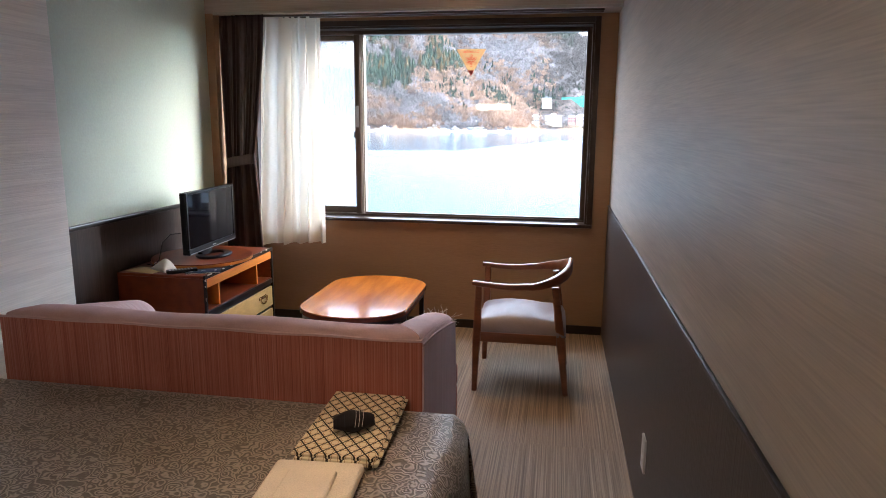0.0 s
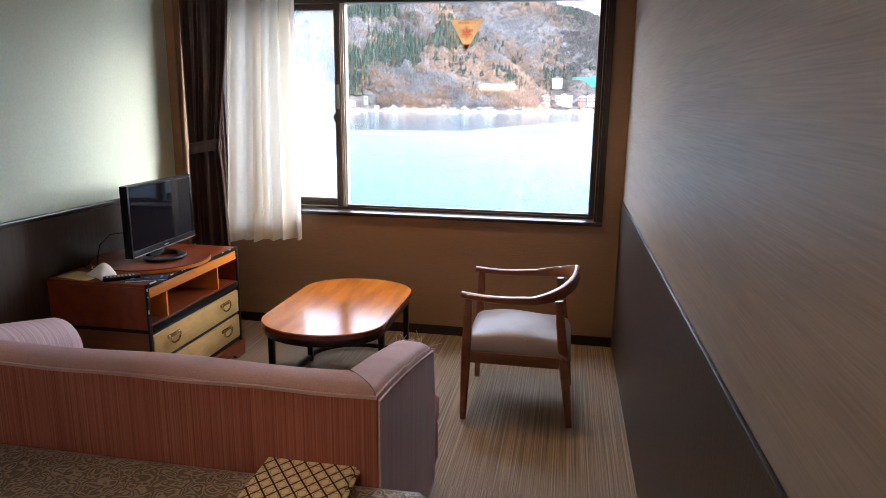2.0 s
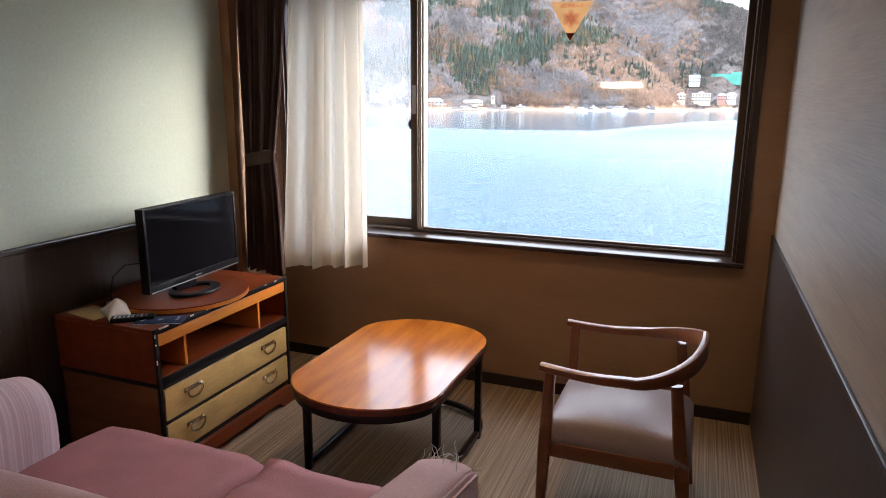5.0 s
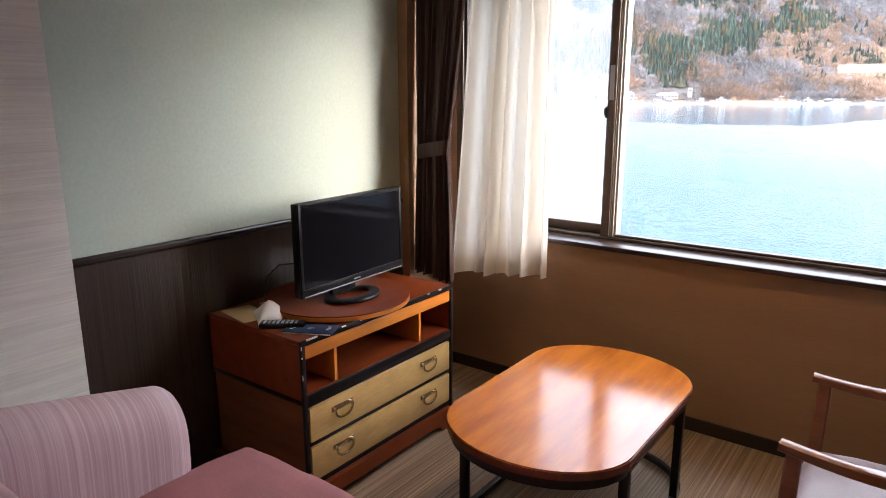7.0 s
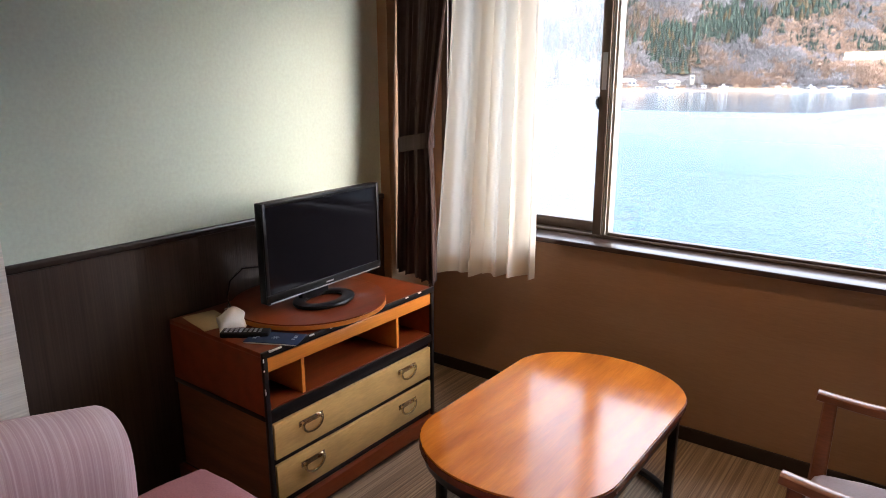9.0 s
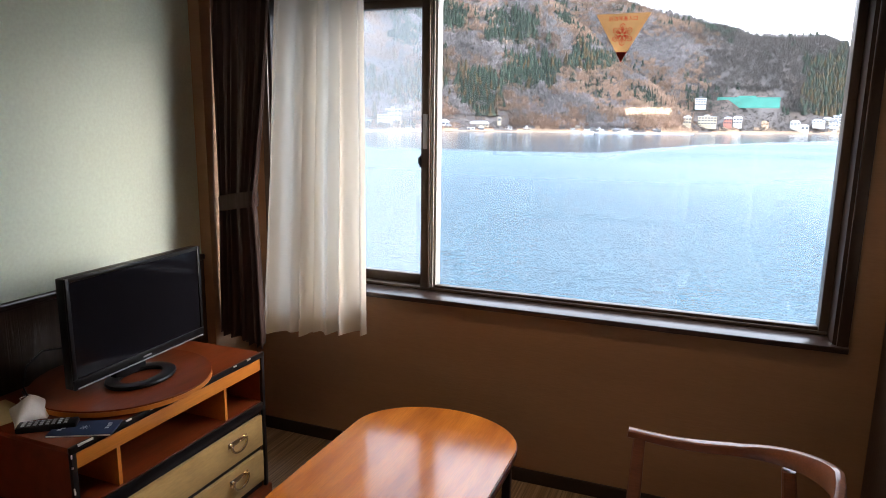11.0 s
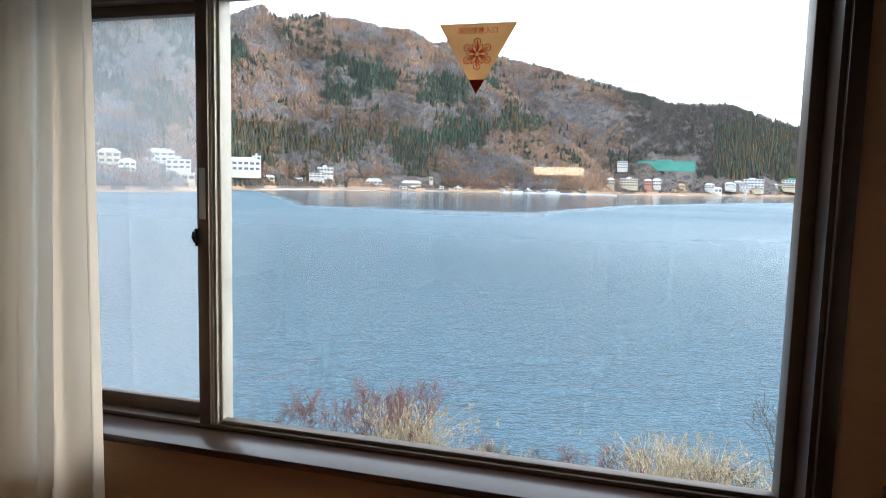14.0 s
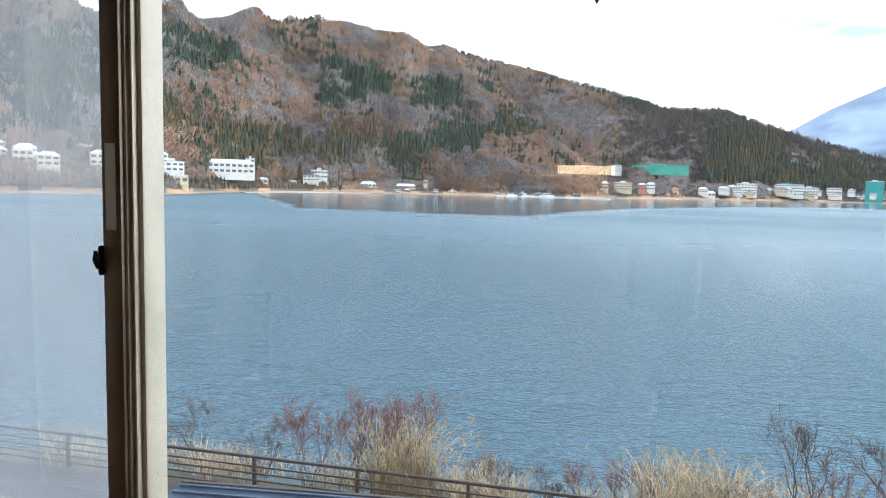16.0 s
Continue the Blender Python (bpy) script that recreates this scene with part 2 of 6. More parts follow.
def carpet_material():
    m = bpy.data.materials.new("striped loop carpet")
    m.use_nodes = True
    n, l = nodes_of(m)
    b = n["Principled BSDF"]
    tc = n.new("ShaderNodeTexCoord")
    sep = n.new("ShaderNodeSeparateXYZ")
    l.new(tc.outputs["Object"], sep.inputs[0])
    # rows of carpet are 0.5 m deep, each with its own run of stripes
    fl = n.new("ShaderNodeMath")
    fl.operation = "FLOOR"
    mul = n.new("ShaderNodeMath")
    mul.operation = "MULTIPLY_ADD"
    mul.inputs[1].default_value, mul.inputs[2].default_value = 0.5, -1.49
    l.new(sep.outputs[1], mul.inputs[0])
    l.new(mul.outputs[0], fl.inputs[0])
    comb = n.new("ShaderNodeCombineXYZ")
    l.new(sep.outputs[0], comb.inputs[0])
    y2 = n.new("ShaderNodeMath")
    y2.operation = "MULTIPLY"
    y2.inputs[1].default_value = 0.006
    l.new(sep.outputs[1], y2.inputs[0])
    l.new(y2.outputs[0], comb.inputs[1])
    l.new(fl.outputs[0], comb.inputs[2])
    stripes = n.new("ShaderNodeTexNoise")
    stripes.inputs["Scale"].default_value = 165.0
    stripes.inputs["Detail"].default_value = 3.0
    stripes.inputs["Roughness"].default_value = 0.7
    l.new(comb.outputs[0], stripes.inputs["Vector"])
    r = n.new("ShaderNodeValToRGB")
    e = r.color_ramp.elements
    e[0].position, e[0].color = 0.28, (0.115, 0.086, 0.062, 1)
    e[1].position, e[1].color = 0.74, (0.49, 0.375, 0.25, 1)
    mid = e.new(0.5)
    mid.color = (0.27, 0.195, 0.125, 1)
    l.new(stripes.outputs[0], r.inputs[0])
    grain = n.new("ShaderNodeTexNoise")
    grain.inputs["Scale"].default_value = 420.0
    l.new(tc.outputs["Object"], grain.inputs["Vector"])
    hs = n.new("ShaderNodeHueSaturation")
    mr = n.new("ShaderNodeMapRange")
    mr.inputs[3].default_value, mr.inputs[4].default_value = 0.6, 1.4
    l.new(grain.outputs[0], mr.inputs[0])
    l.new(mr.outputs[0], hs.inputs["Value"])
    l.new(r.outputs[0], hs.inputs["Color"])
    l.new(hs.outputs[0], b.inputs["Base Color"])
    b.inputs["Roughness"].default_value = 0.72
    b.inputs["Specular IOR Level"].default_value = 0.4
    bp = n.new("ShaderNodeBump")
    bp.inputs["Strength"].default_value = 0.5
    bp.inputs["Distance"].default_value = 0.003
    l.new(grain.outputs[0], bp.inputs["Height"])
    l.new(bp.outputs[0], b.inputs["Normal"])
    return m


def paisley_material():
    """Bedspread: swirling raised scrolls on a grey-brown ground."""
    m = bpy.data.materials.new("grey-brown paisley jacquard")
    m.use_nodes = True
    n, l = nodes_of(m)
    b = n["Principled BSDF"]
    tc = n.new("ShaderNodeTexCoord")
    warp = n.new("ShaderNodeTexNoise")
    warp.inputs["Scale"].default_value = 24.0
    warp.inputs["Detail"].default_value = 1.2
    l.new(tc.outputs["Object"], warp.inputs["Vector"])
    add = n.new("ShaderNodeVectorMath")
    add.operation = "MULTIPLY_ADD"
    add.inputs[1].default_value = (0.055, 0.055, 0.055)
    l.new(warp.outputs[1], add.inputs[0])
    l.new(tc.outputs["Object"], add.inputs[2])
    vor = n.new("ShaderNodeTexVoronoi")
    vor.inputs["Scale"].default_value = 27.0
    l.new(add.outputs[0], vor.inputs["Vector"])
    sine = n.new("ShaderNodeMath")
    sine.operation = "MULTIPLY"
    sine.inputs[1].default_value = 24.0
    l.new(vor.outputs["Distance"], sine.inputs[0])
    s2 = n.new("ShaderNodeMath")
    s2.operation = "SINE"
    l.new(sine.outputs[0], s2.inputs[0])
    r = n.new("ShaderNodeValToRGB")
    e = r.color_ramp.elements
    e[0].position, e[0].color = 0.3, (0.105, 0.088, 0.073, 1)
    e[1].position, e[1].color = 0.95, (0.36, 0.315, 0.265, 1)
    mr = n.new("ShaderNodeMapRange")
    mr.inputs[1].default_value = -1.0
    l.new(s2.outputs[0], mr.inputs[0])
    l.new(mr.outputs[0], r.inputs[0])
    l.new(r.outputs[0], b.inputs["Base Color"])
    b.inputs["Roughness"].default_value = 0.48
    b.inputs["Sheen Weight"].default_value = 0.2
    bp = n.new("ShaderNodeBump")
    bp.inputs["Strength"].default_value = 0.5
    bp.inputs["Distance"].default_value = 0.002
    l.new(mr.outputs[0], bp.inputs["Height"])
    l.new(bp.outputs[0], b.inputs["Normal"])
    return m


def lattice_material():
    """Folded cotton robe: cream with a dark diamond lattice and small tan circles."""
    m = bpy.data.materials.new("cream lattice cotton")
    m.use_nodes = True
    n, l = nodes_of(m)
    b = n["Principled BSDF"]
    tc = n.new("ShaderNodeTexCoord")
    sep = n.new("ShaderNodeSeparateXYZ")
    l.new(tc.outputs["Object"], sep.inputs[0])

    def op(kind, a, c=None, d=None):
        q = n.new("ShaderNodeMath")
        q.operation = kind
        for i, v in enumerate((a, c, d)):
            if v is None:
                continue
            if isinstance(v, (int, float)):
                q.inputs[i].default_value = v
            else:
                l.new(v, q.inputs[i])
        return q.outputs[0]

    x, y = sep.outputs[0], sep.outputs[1]
    u = op("MULTIPLY", op("ADD", x, op("MULTIPLY", y, 0.75)), 26.0)
    v = op("MULTIPLY", op("SUBTRACT", x, op("MULTIPLY", y, 0.75)), 26.0)
    fu, fv = op("FRACT", u), op("FRACT", v)
    du, dv = op("ABSOLUTE", op("SUBTRACT", fu, 0.5)), op("ABSOLUTE", op("SUBTRACT", fv, 0.5))
    line = op("GREATER_THAN", op("MAXIMUM", du, dv), 0.425)
    rad = op("SQRT", op("ADD", op("MULTIPLY", du, du), op("MULTIPLY", dv, dv)))
    ring = op("LESS_THAN", op("ABSOLUTE", op("SUBTRACT", rad, 0.36)), 0.035)
    m1 = n.new("ShaderNodeMix")
    m1.data_type = "RGBA"
    m1.inputs[6].default_value, m1.inputs[7].default_value = (0.74, 0.66, 0.50, 1), (0.40, 0.28, 0.16, 1)
    l.new(ring, m1.inputs[0])
    m2 = n.new("ShaderNodeMix")
    m2.data_type = "RGBA"
    m2.inputs[7].default_value = (0.025, 0.018, 0.016, 1)
    l.new(m1.outputs[2], m2.inputs[6])
    l.new(line, m2.inputs[0])
    l.new(m2.outputs[2], b.inputs["Base Color"])
    b.inputs["Roughness"].default_value = 0.85
    g = n.new("ShaderNodeTexNoise")
    g.inputs["Scale"].default_value = 40
    l.new(tc.outputs["Object"], g.inputs["Vector"])
    bp = n.new("ShaderNodeBump")
    bp.inputs["Strength"].default_value = 0.3
    bp.inputs["Distance"].default_value = 0.003
    l.new(g.outputs[0], bp.inputs["Height"])
    l.new(bp.outputs[0], b.inputs["Normal"])
    return m


def glass_material(name, haze, gloss=0.9):
    """Window pane: clear, with its mirror by Fresnel and a film of dirt or mist."""
    m = bpy.data.materials.new(name)
    m.use_nodes = True
    n, l = nodes_of(m)
    n.clear()
    out = n.new("ShaderNodeOutputMaterial")
    tr = n.new("ShaderNodeBsdfTransparent")
    tr.inputs[0].default_value = (0.96, 0.975, 0.97, 1)
    gl = n.new("ShaderNodeBsdfGlossy")
    gl.inputs["Roughness"].default_value = 0.0
    fr = n.new("ShaderNodeLayerWeight")
    fr.inputs[0].default_value = 0.5
    p5 = n.new("ShaderNodeMath")
    p5.operation = "POWER"
    p5.inputs[1].default_value = 5.0
    l.new(fr.outputs["Facing"], p5.inputs[0])
    sch = n.new("ShaderNodeMath")
    sch.operation = "MULTIPLY_ADD"
    sch.inputs[1].default_value, sch.inputs[2].default_value = 0.9, 0.04
    l.new(p5.outputs[0], sch.inputs[0])
    mx = n.new("ShaderNodeMixShader")
    l.new(sch.outputs[0], mx.inputs[0])
    df = n.new("ShaderNodeBsdfTranslucent")
    df.inputs[0].default_value = (0.40, 0.435, 0.46, 1)
    film = n.new("ShaderNodeMixShader")
    tc = n.new("ShaderNodeTexCoord")
    nz = n.new("ShaderNodeTexNoise")
    nz.inputs["Scale"].default_value = 5.0
    nz.inputs["Detail"].default_value = 4.0
    l.new(tc.outputs["Object"], nz.inputs["Vector"])
    mr = n.new("ShaderNodeMapRange")
    mr.inputs[1].default_value, mr.inputs[2].default_value = 0.25, 0.75
    mr.inputs[3].default_value, mr.inputs[4].default_value = haze * 0.75, haze * 1.25
    l.new(nz.outputs[0], mr.inputs[0])
    l.new(mr.outputs[0], film.inputs[0])
    l.new(tr.outputs[0], film.inputs[1])
    l.new(df.outputs[0], film.inputs[2])
    l.new(film.outputs[0], mx.inputs[1])
    l.new(gl.outputs[0], mx.inputs[2])
    l.new(mx.outputs[0], out.inputs[0])
    return m


def sheer_material():
    m = bpy.data.materials.new("white sheer voile")
    m.use_nodes = True
    n, l = nodes_of(m)
    n.clear()
    out = n.new("ShaderNodeOutputMaterial")
    df = n.new("ShaderNodeBsdfDiffuse")
    df.inputs[0].default_value = (0.86, 0.80, 0.68, 1)
    tl = n.new("ShaderNodeBsdfTranslucent")
    tl.inputs[0].default_value = (0.86, 0.79, 0.67, 1)
    tr = n.new("ShaderNodeBsdfTransparent")
    a, b = n.new("ShaderNodeMixShader"), n.new("ShaderNodeMixShader")
    a.inputs[0].default_value = 0.45
    tc = n.new("ShaderNodeTexCoord")
    nz = n.new("ShaderNodeTexNoise")
    nz.inputs["Scale"].default_value = 600.0
    l.new(tc.outputs["Object"], nz.inputs["Vector"])
    mr = n.new("ShaderNodeMapRange")
    mr.inputs[3].default_value, mr.inputs[4].default_value = 0.0, 0.08
    l.new(nz.outputs[0], mr.inputs[0])
    l.new(mr.outputs[0], b.inputs[0])
    l.new(df.outputs[0], a.inputs[1])
    l.new(tl.outputs[0], a.inputs[2])
    l.new(a.outputs[0], b.inputs[1])
    l.new(tr.outputs[0], b.inputs[2])
    l.new(b.outputs[0], out.inputs[0])
    return m


def film_material(name, color):
    """Thin printed film on glass: daylight shines through it."""
    m = bpy.data.materials.new(name)
    m.use_nodes = True
    n, l = nodes_of(m)
    b = n["Principled BSDF"]
    tl, mx = n.new("ShaderNodeBsdfTranslucent"), n.new("ShaderNodeMixShader")
    tc, nz, ram = n.new("ShaderNodeTexCoord"), n.new("ShaderNodeTexNoise"), n.new("ShaderNodeValToRGB")
    nz.inputs["Scale"].default_value = 16.0
    l.new(tc.outputs["Object"], nz.inputs["Vector"])
    l.new(nz.outputs[0], ram.inputs[0])
    ram.color_ramp.elements[0].position, ram.color_ramp.elements[0].color = 0.3, (*[c * 0.8 for c in color], 1)
    ram.color_ramp.elements[1].position, ram.color_ramp.elements[1].color = 0.7, (*color, 1)
    l.new(ram.outputs[0], b.inputs["Base Color"])
    l.new(ram.outputs[0], tl.inputs[0])
    mx.inputs[0].default_value = 0.7
    l.new(b.outputs[0], mx.inputs[1])
    l.new(tl.outputs[0], mx.inputs[2])
    l.new(mx.outputs[0], n["Material Output"].inputs[0])
    return m


def glow_material(name, color, strength):
    m = bpy.data.materials.new(name)
    m.use_nodes = True
    n, l = nodes_of(m)
    b = n["Principled BSDF"]
    b.inputs["Base Color"].default_value = (0.8, 0.75, 0.65, 1)
    b.inputs["Emission Color"].default_value = (*color, 1)
    b.inputs["Emission Strength"].default_value = strength
    return m


def water_material():
    m = bpy.data.materials.new("rippled lake water")
    m.use_nodes = True
    n, l = nodes_of(m)
    b = n["Principled BSDF"]
    b.inputs["Base Color"].default_value = (0.070, 0.132, 0.172, 1)
    b.inputs["Roughness"].default_value = 0.14
    b.inputs["IOR"].default_value = 1.333
    tc = n.new("ShaderNodeTexCoord")
    hs = []
    for sc, st, rot in ((1.0, (0.60, 1.35, 1.0), 24), (0.27, (0.7, 1.3, 1.0), 30), (3.2, (0.65, 1.4, 1.0), 18)):
        mp = n.new("ShaderNodeMapping")
        mp.inputs["Scale"].default_value = st
        mp.inputs["Rotation"].default_value = (0, 0, radians(rot))
        t = n.new("ShaderNodeTexNoise")
        t.inputs["Scale"].default_value = sc
        t.inputs["Detail"].default_value = 3.0
        l.new(tc.outputs["Object"], mp.inputs[0])
        l.new(mp.outputs[0], t.inputs["Vector"])
        hs.append(t.outputs[0])
    total = None
    for h, wgt in zip(hs, (0.5, 0.45, 0.34)):
        q = n.new("ShaderNodeMath")
        q.operation = "MULTIPLY_ADD"
        q.inputs[1].default_value = wgt
        l.new(h, q.inputs[0])
        if total is not None:
            l.new(total, q.inputs[2])
        else:
            q.inputs[2].default_value = 0.0
        total = q.outputs[0]
    bp = n.new("ShaderNodeBump")
    bp.inputs["Strength"].default_value = 1.0
    bp.inputs["Distance"].default_value = 1.7
    l.new(total, bp.inputs["Height"])
    # wind patches: calmer water in broad streaks
    mp = n.new("ShaderNodeMapping")
    mp.inputs["Scale"].default_value = (0.0035, 0.012, 1.0)
    t = n.new("ShaderNodeTexNoise")
    t.inputs["Scale"].default_value = 1.0
    t.inputs["Detail"].default_value = 4.0
    l.new(tc.outputs["Object"], mp.inputs[0])
    l.new(mp.outputs[0], t.inputs["Vector"])
    mr = n.new("ShaderNodeMapRange")
    mr.inputs[1].default_value, mr.inputs[2].default_value = 0.35, 0.6
    mr.inputs[3].default_value, mr.inputs[4].default_value = 0.72, 1.0
    l.new(t.outputs[0], mr.inputs[0])
    sp = n.new("ShaderNodeSeparateXYZ")
    l.new(tc.outputs["Object"], sp.inputs[0])
    lee = n.new("ShaderNodeMapRange")
    lee.inputs[1].default_value, lee.inputs[2].default_value = 142.0, 205.0
    lee.inputs[3].default_value, lee.inputs[4].default_value = 1.0, 0.05
    # ragged edge of the calm water in the lee of the hill, which ends off the spur
    mpe = n.new("ShaderNodeMapping")
    mpe.inputs["Scale"].default_value = (0.013, 0.022, 1.0)
    te = n.new("ShaderNodeTexNoise")
    te.inputs["Scale"].default_value = 1.0
    te.inputs["Detail"].default_value = 5.0
    l.new(tc.outputs["Object"], mpe.inputs[0])
    l.new(mpe.outputs[0], te.inputs["Vector"])
    edge = n.new("ShaderNodeMath")
    edge.operation = "MULTIPLY_ADD"
    edge.inputs[1].default_value = 110.0
    l.new(te.outputs[0], edge.inputs[0])
    off = n.new("ShaderNodeMapRange")
    off.inputs[1].default_value, off.inputs[2].default_value = -0.14, 0.24
    off.inputs[3].default_value, off.inputs[4].default_value = -70.0, -460.0
    ratio = n.new("ShaderNodeMath")
    ratio.operation = "DIVIDE"
    l.new(sp.outputs[0], ratio.inputs[0])
    l.new(sp.outputs[1], ratio.inputs[1])
    l.new(ratio.outputs[0], off.inputs[0])
    # the breeze reaches the shore again beyond the west point
    west = n.new("ShaderNodeMapRange")
    west.inputs[1].default_value, west.inputs[2].default_value = -0.68, -0.52
    west.inputs[3].default_value, west.inputs[4].default_value = -340.0, 0.0
    l.new(ratio.outputs[0], west.inputs[0])
    open_y = n.new("ShaderNodeMath")
    open_y.operation = "ADD"
    l.new(sp.outputs[1], open_y.inputs[0])
    l.new(west.outputs[0], open_y.inputs[1])
    shift = n.new("ShaderNodeMath")
    shift.operation = "ADD"
    l.new(open_y.outputs[0], shift.inputs[0])
    l.new(off.outputs[0], shift.inputs[1])
    l.new(shift.outputs[0], edge.inputs[2])
    l.new(edge.outputs[0], lee.inputs[0])
    both = n.new("ShaderNodeMath")
    both.operation = "MULTIPLY"
    l.new(mr.outputs[0], both.inputs[0])
    l.new(lee.outputs[0], both.inputs[1])
    l.new(both.outputs[0], bp.inputs["Strength"])
    # ripples too fine to resolve far out become roughness
    far = n.new("ShaderNodeMapRange")
    far.inputs[1].default_value, far.inputs[2].default_value = 22.0, 190.0
    far.inputs[3].default_value, far.inputs[4].default_value = 0.10, 0.44
    l.new(sp.outputs[1], far.inputs[0])
    rough = n.new("ShaderNodeMath")
    rough.operation = "MULTIPLY"
    l.new(far.outputs[0], rough.inputs[0])
    l.new(both.outputs[0], rough.inputs[1])
    rough2 = n.new("ShaderNodeMath")
    rough2.operation = "ADD"
    rough2.inputs[1].default_value = 0.03
    l.new(rough.outputs[0], rough2.inputs[0])
    l.new(rough2.outputs[0], b.inputs["Roughness"])
    l.new(bp.outputs[0], b.inputs["Normal"])
    return m


M["carpet"], M["paisley"], M["lattice"] = carpet_material(), paisley_material(), lattice_material()
M["glass"], M["mistglass"] = glass_material("clear window glass", 0.006), glass_material("misted window glass", 0.22)
M["cardtan"], M["cardred"] = film_material("faded tan film", (0.72, 0.52, 0.32)), film_material("red film", (0.80, 0.07, 0.045))
M["sheer"], M["water"] = sheer_material(), water_material()
M["downlight"] = glow_material("warm downlight lens", (1.0, 0.60, 0.27), DOWNLIGHT)
M["glow"] = glow_material("warm lamp diffuser", (1.0, 0.70, 0.42), LAMP_POWER)


# ---- mesh helpers ----
def box(bm, x0, x1, y0, y1, z0, z1, bevel=0.0, seg=2):
    r = bmesh.ops.create_cube(bm, size=1.0, matrix=Matrix.Translation(((x0 + x1) / 2, (y0 + y1) / 2, (z0 + z1) / 2)) @ Matrix.Diagonal((abs(x1 - x0), abs(y1 - y0), abs(z1 - z0), 1)))
    if bevel:
        edges = list({e for v in r["verts"] for e in v.link_edges})
        bmesh.ops.bevel(bm, geom=edges, offset=bevel, segments=seg, affect="EDGES", profile=0.5)
    return bm


def cyl(bm, p, r, h, seg=24, r2=None, m=None):
    mat = Matrix.Translation(p) @ (m or Matrix())
    bmesh.ops.create_cone(bm, cap_ends=True, segments=seg, radius1=r, radius2=r if r2 is None else r2, depth=h, matrix=mat)
    return bm


def sweep(bm, pts, sizes, up=(0, 0, 1), seg=10, closed=False):
    """A rounded bar along pts; sizes: (half width, half height) at each point."""
    pts = [Vector(p) for p in pts]
    up = Vector(up)
    rings = []
    for i, p in enumerate(pts):
        a = pts[(i - 1) % len(pts)] if closed or i else p
        c = pts[(i + 1) % len(pts)] if closed or i < len(pts) - 1 else p
        t = (c - a).normalized()
        s = t.cross(up)
        if s.length < 1e-4:
            s = Vector((1, 0, 0))
        s.normalize()
        u = s.cross(t).normalized()
        w, h = sizes[i] if isinstance(sizes, list) else sizes
        ring = []
        for k in range(seg):
            q = 2 * math.pi * k / seg
            cx, sx = math.cos(q), math.sin(q)
            e = 0.6
            ring.append(bm.verts.new(p + s * (w * math.copysign(abs(cx) ** e, cx)) + u * (h * math.copysign(abs(sx) ** e, sx))))
        rings.append(ring)
    pairs = list(zip(rings, rings[1:])) + ([(rings[-1], rings[0])] if closed else [])
    for r0, r1 in pairs:
        for k in range(seg):
            bm.faces.new((r0[k], r0[(k + 1) % seg], r1[(k + 1) % seg], r1[k]))
    if not closed:
        bm.faces.new(rings[0][::-1])
        bm.faces.new(rings[-1])
    return bm


def loft(bm, rings, cap=True):
    vs = [[bm.verts.new(p) for p in r] for r in rings]
    k = len(vs[0])
    for a, c in zip(vs, vs[1:]):
        for i in range(k):
            bm.faces.new((a[i], a[(i + 1) % k], c[(i + 1) % k], c[i]))
    if cap:
        bm.faces.new(vs[0][::-1])
        bm.faces.new(vs[-1])
    return bm


def outline(bm, pts, z0, z1, bevel=0.0):
    """A flat plate of the given outline."""
    lo, hi = [bm.verts.new((x, y, z0)) for x, y in pts], [bm.verts.new((x, y, z1)) for x, y in pts]
    k = len(pts)
    bm.faces.new(lo[::-1])
    top = bm.faces.new(hi)
    for i in range(k):
        bm.faces.new((lo[i], lo[(i + 1) % k], hi[(i + 1) % k], hi[i]))
    if bevel:
        bmesh.ops.bevel(bm, geom=list(top.edges), offset=bevel, segments=2, affect="EDGES", profile=0.5)
    return bm


def finish(bm, name, mat, smooth=35.0):
    bmesh.ops.recalc_face_normals(bm, faces=bm.faces)
    me = bpy.data.meshes.new(name)
    bm.to_mesh(me)
    bm.free()
    me.materials.append(mat)
    if smooth:
        me.shade_smooth()
        me.set_sharp_from_angle(angle=radians(smooth))
    return me


def thing(name, at, label, category, group="", rz=0.0, kind=""):
    ob = new(name)
    ob.empty_display_size = 0.1
    ob.matrix_world = pose(*at, 0, 0, rz)
    return tagged(ob, label, category, group, kind)


def part(name, bm, mat, parent, label="", smooth=35.0, at=None):
    ob = new(name, finish(bm, name, mat, smooth))
    ob.parent = parent
    if at is not None:
        ob.matrix_basis = at
    return tagged(ob, label) if label else ob


def single(name, bm, mat, label, category, at=(0, 0, 0), rz=0.0, kind="", group="", smooth=35.0):
    ob = new(name, finish(bm, name, mat, smooth))
    ob.matrix_world = pose(*at, 0, 0, rz)
    return tagged(ob, label, category, group, kind)


def structure(name, bm, mat, label, category, smooth=0):
    return single(name, bm, mat, label, category, kind="structure", smooth=smooth)


def B(*a, **k):
    return box(bmesh.new(), *a, **k)


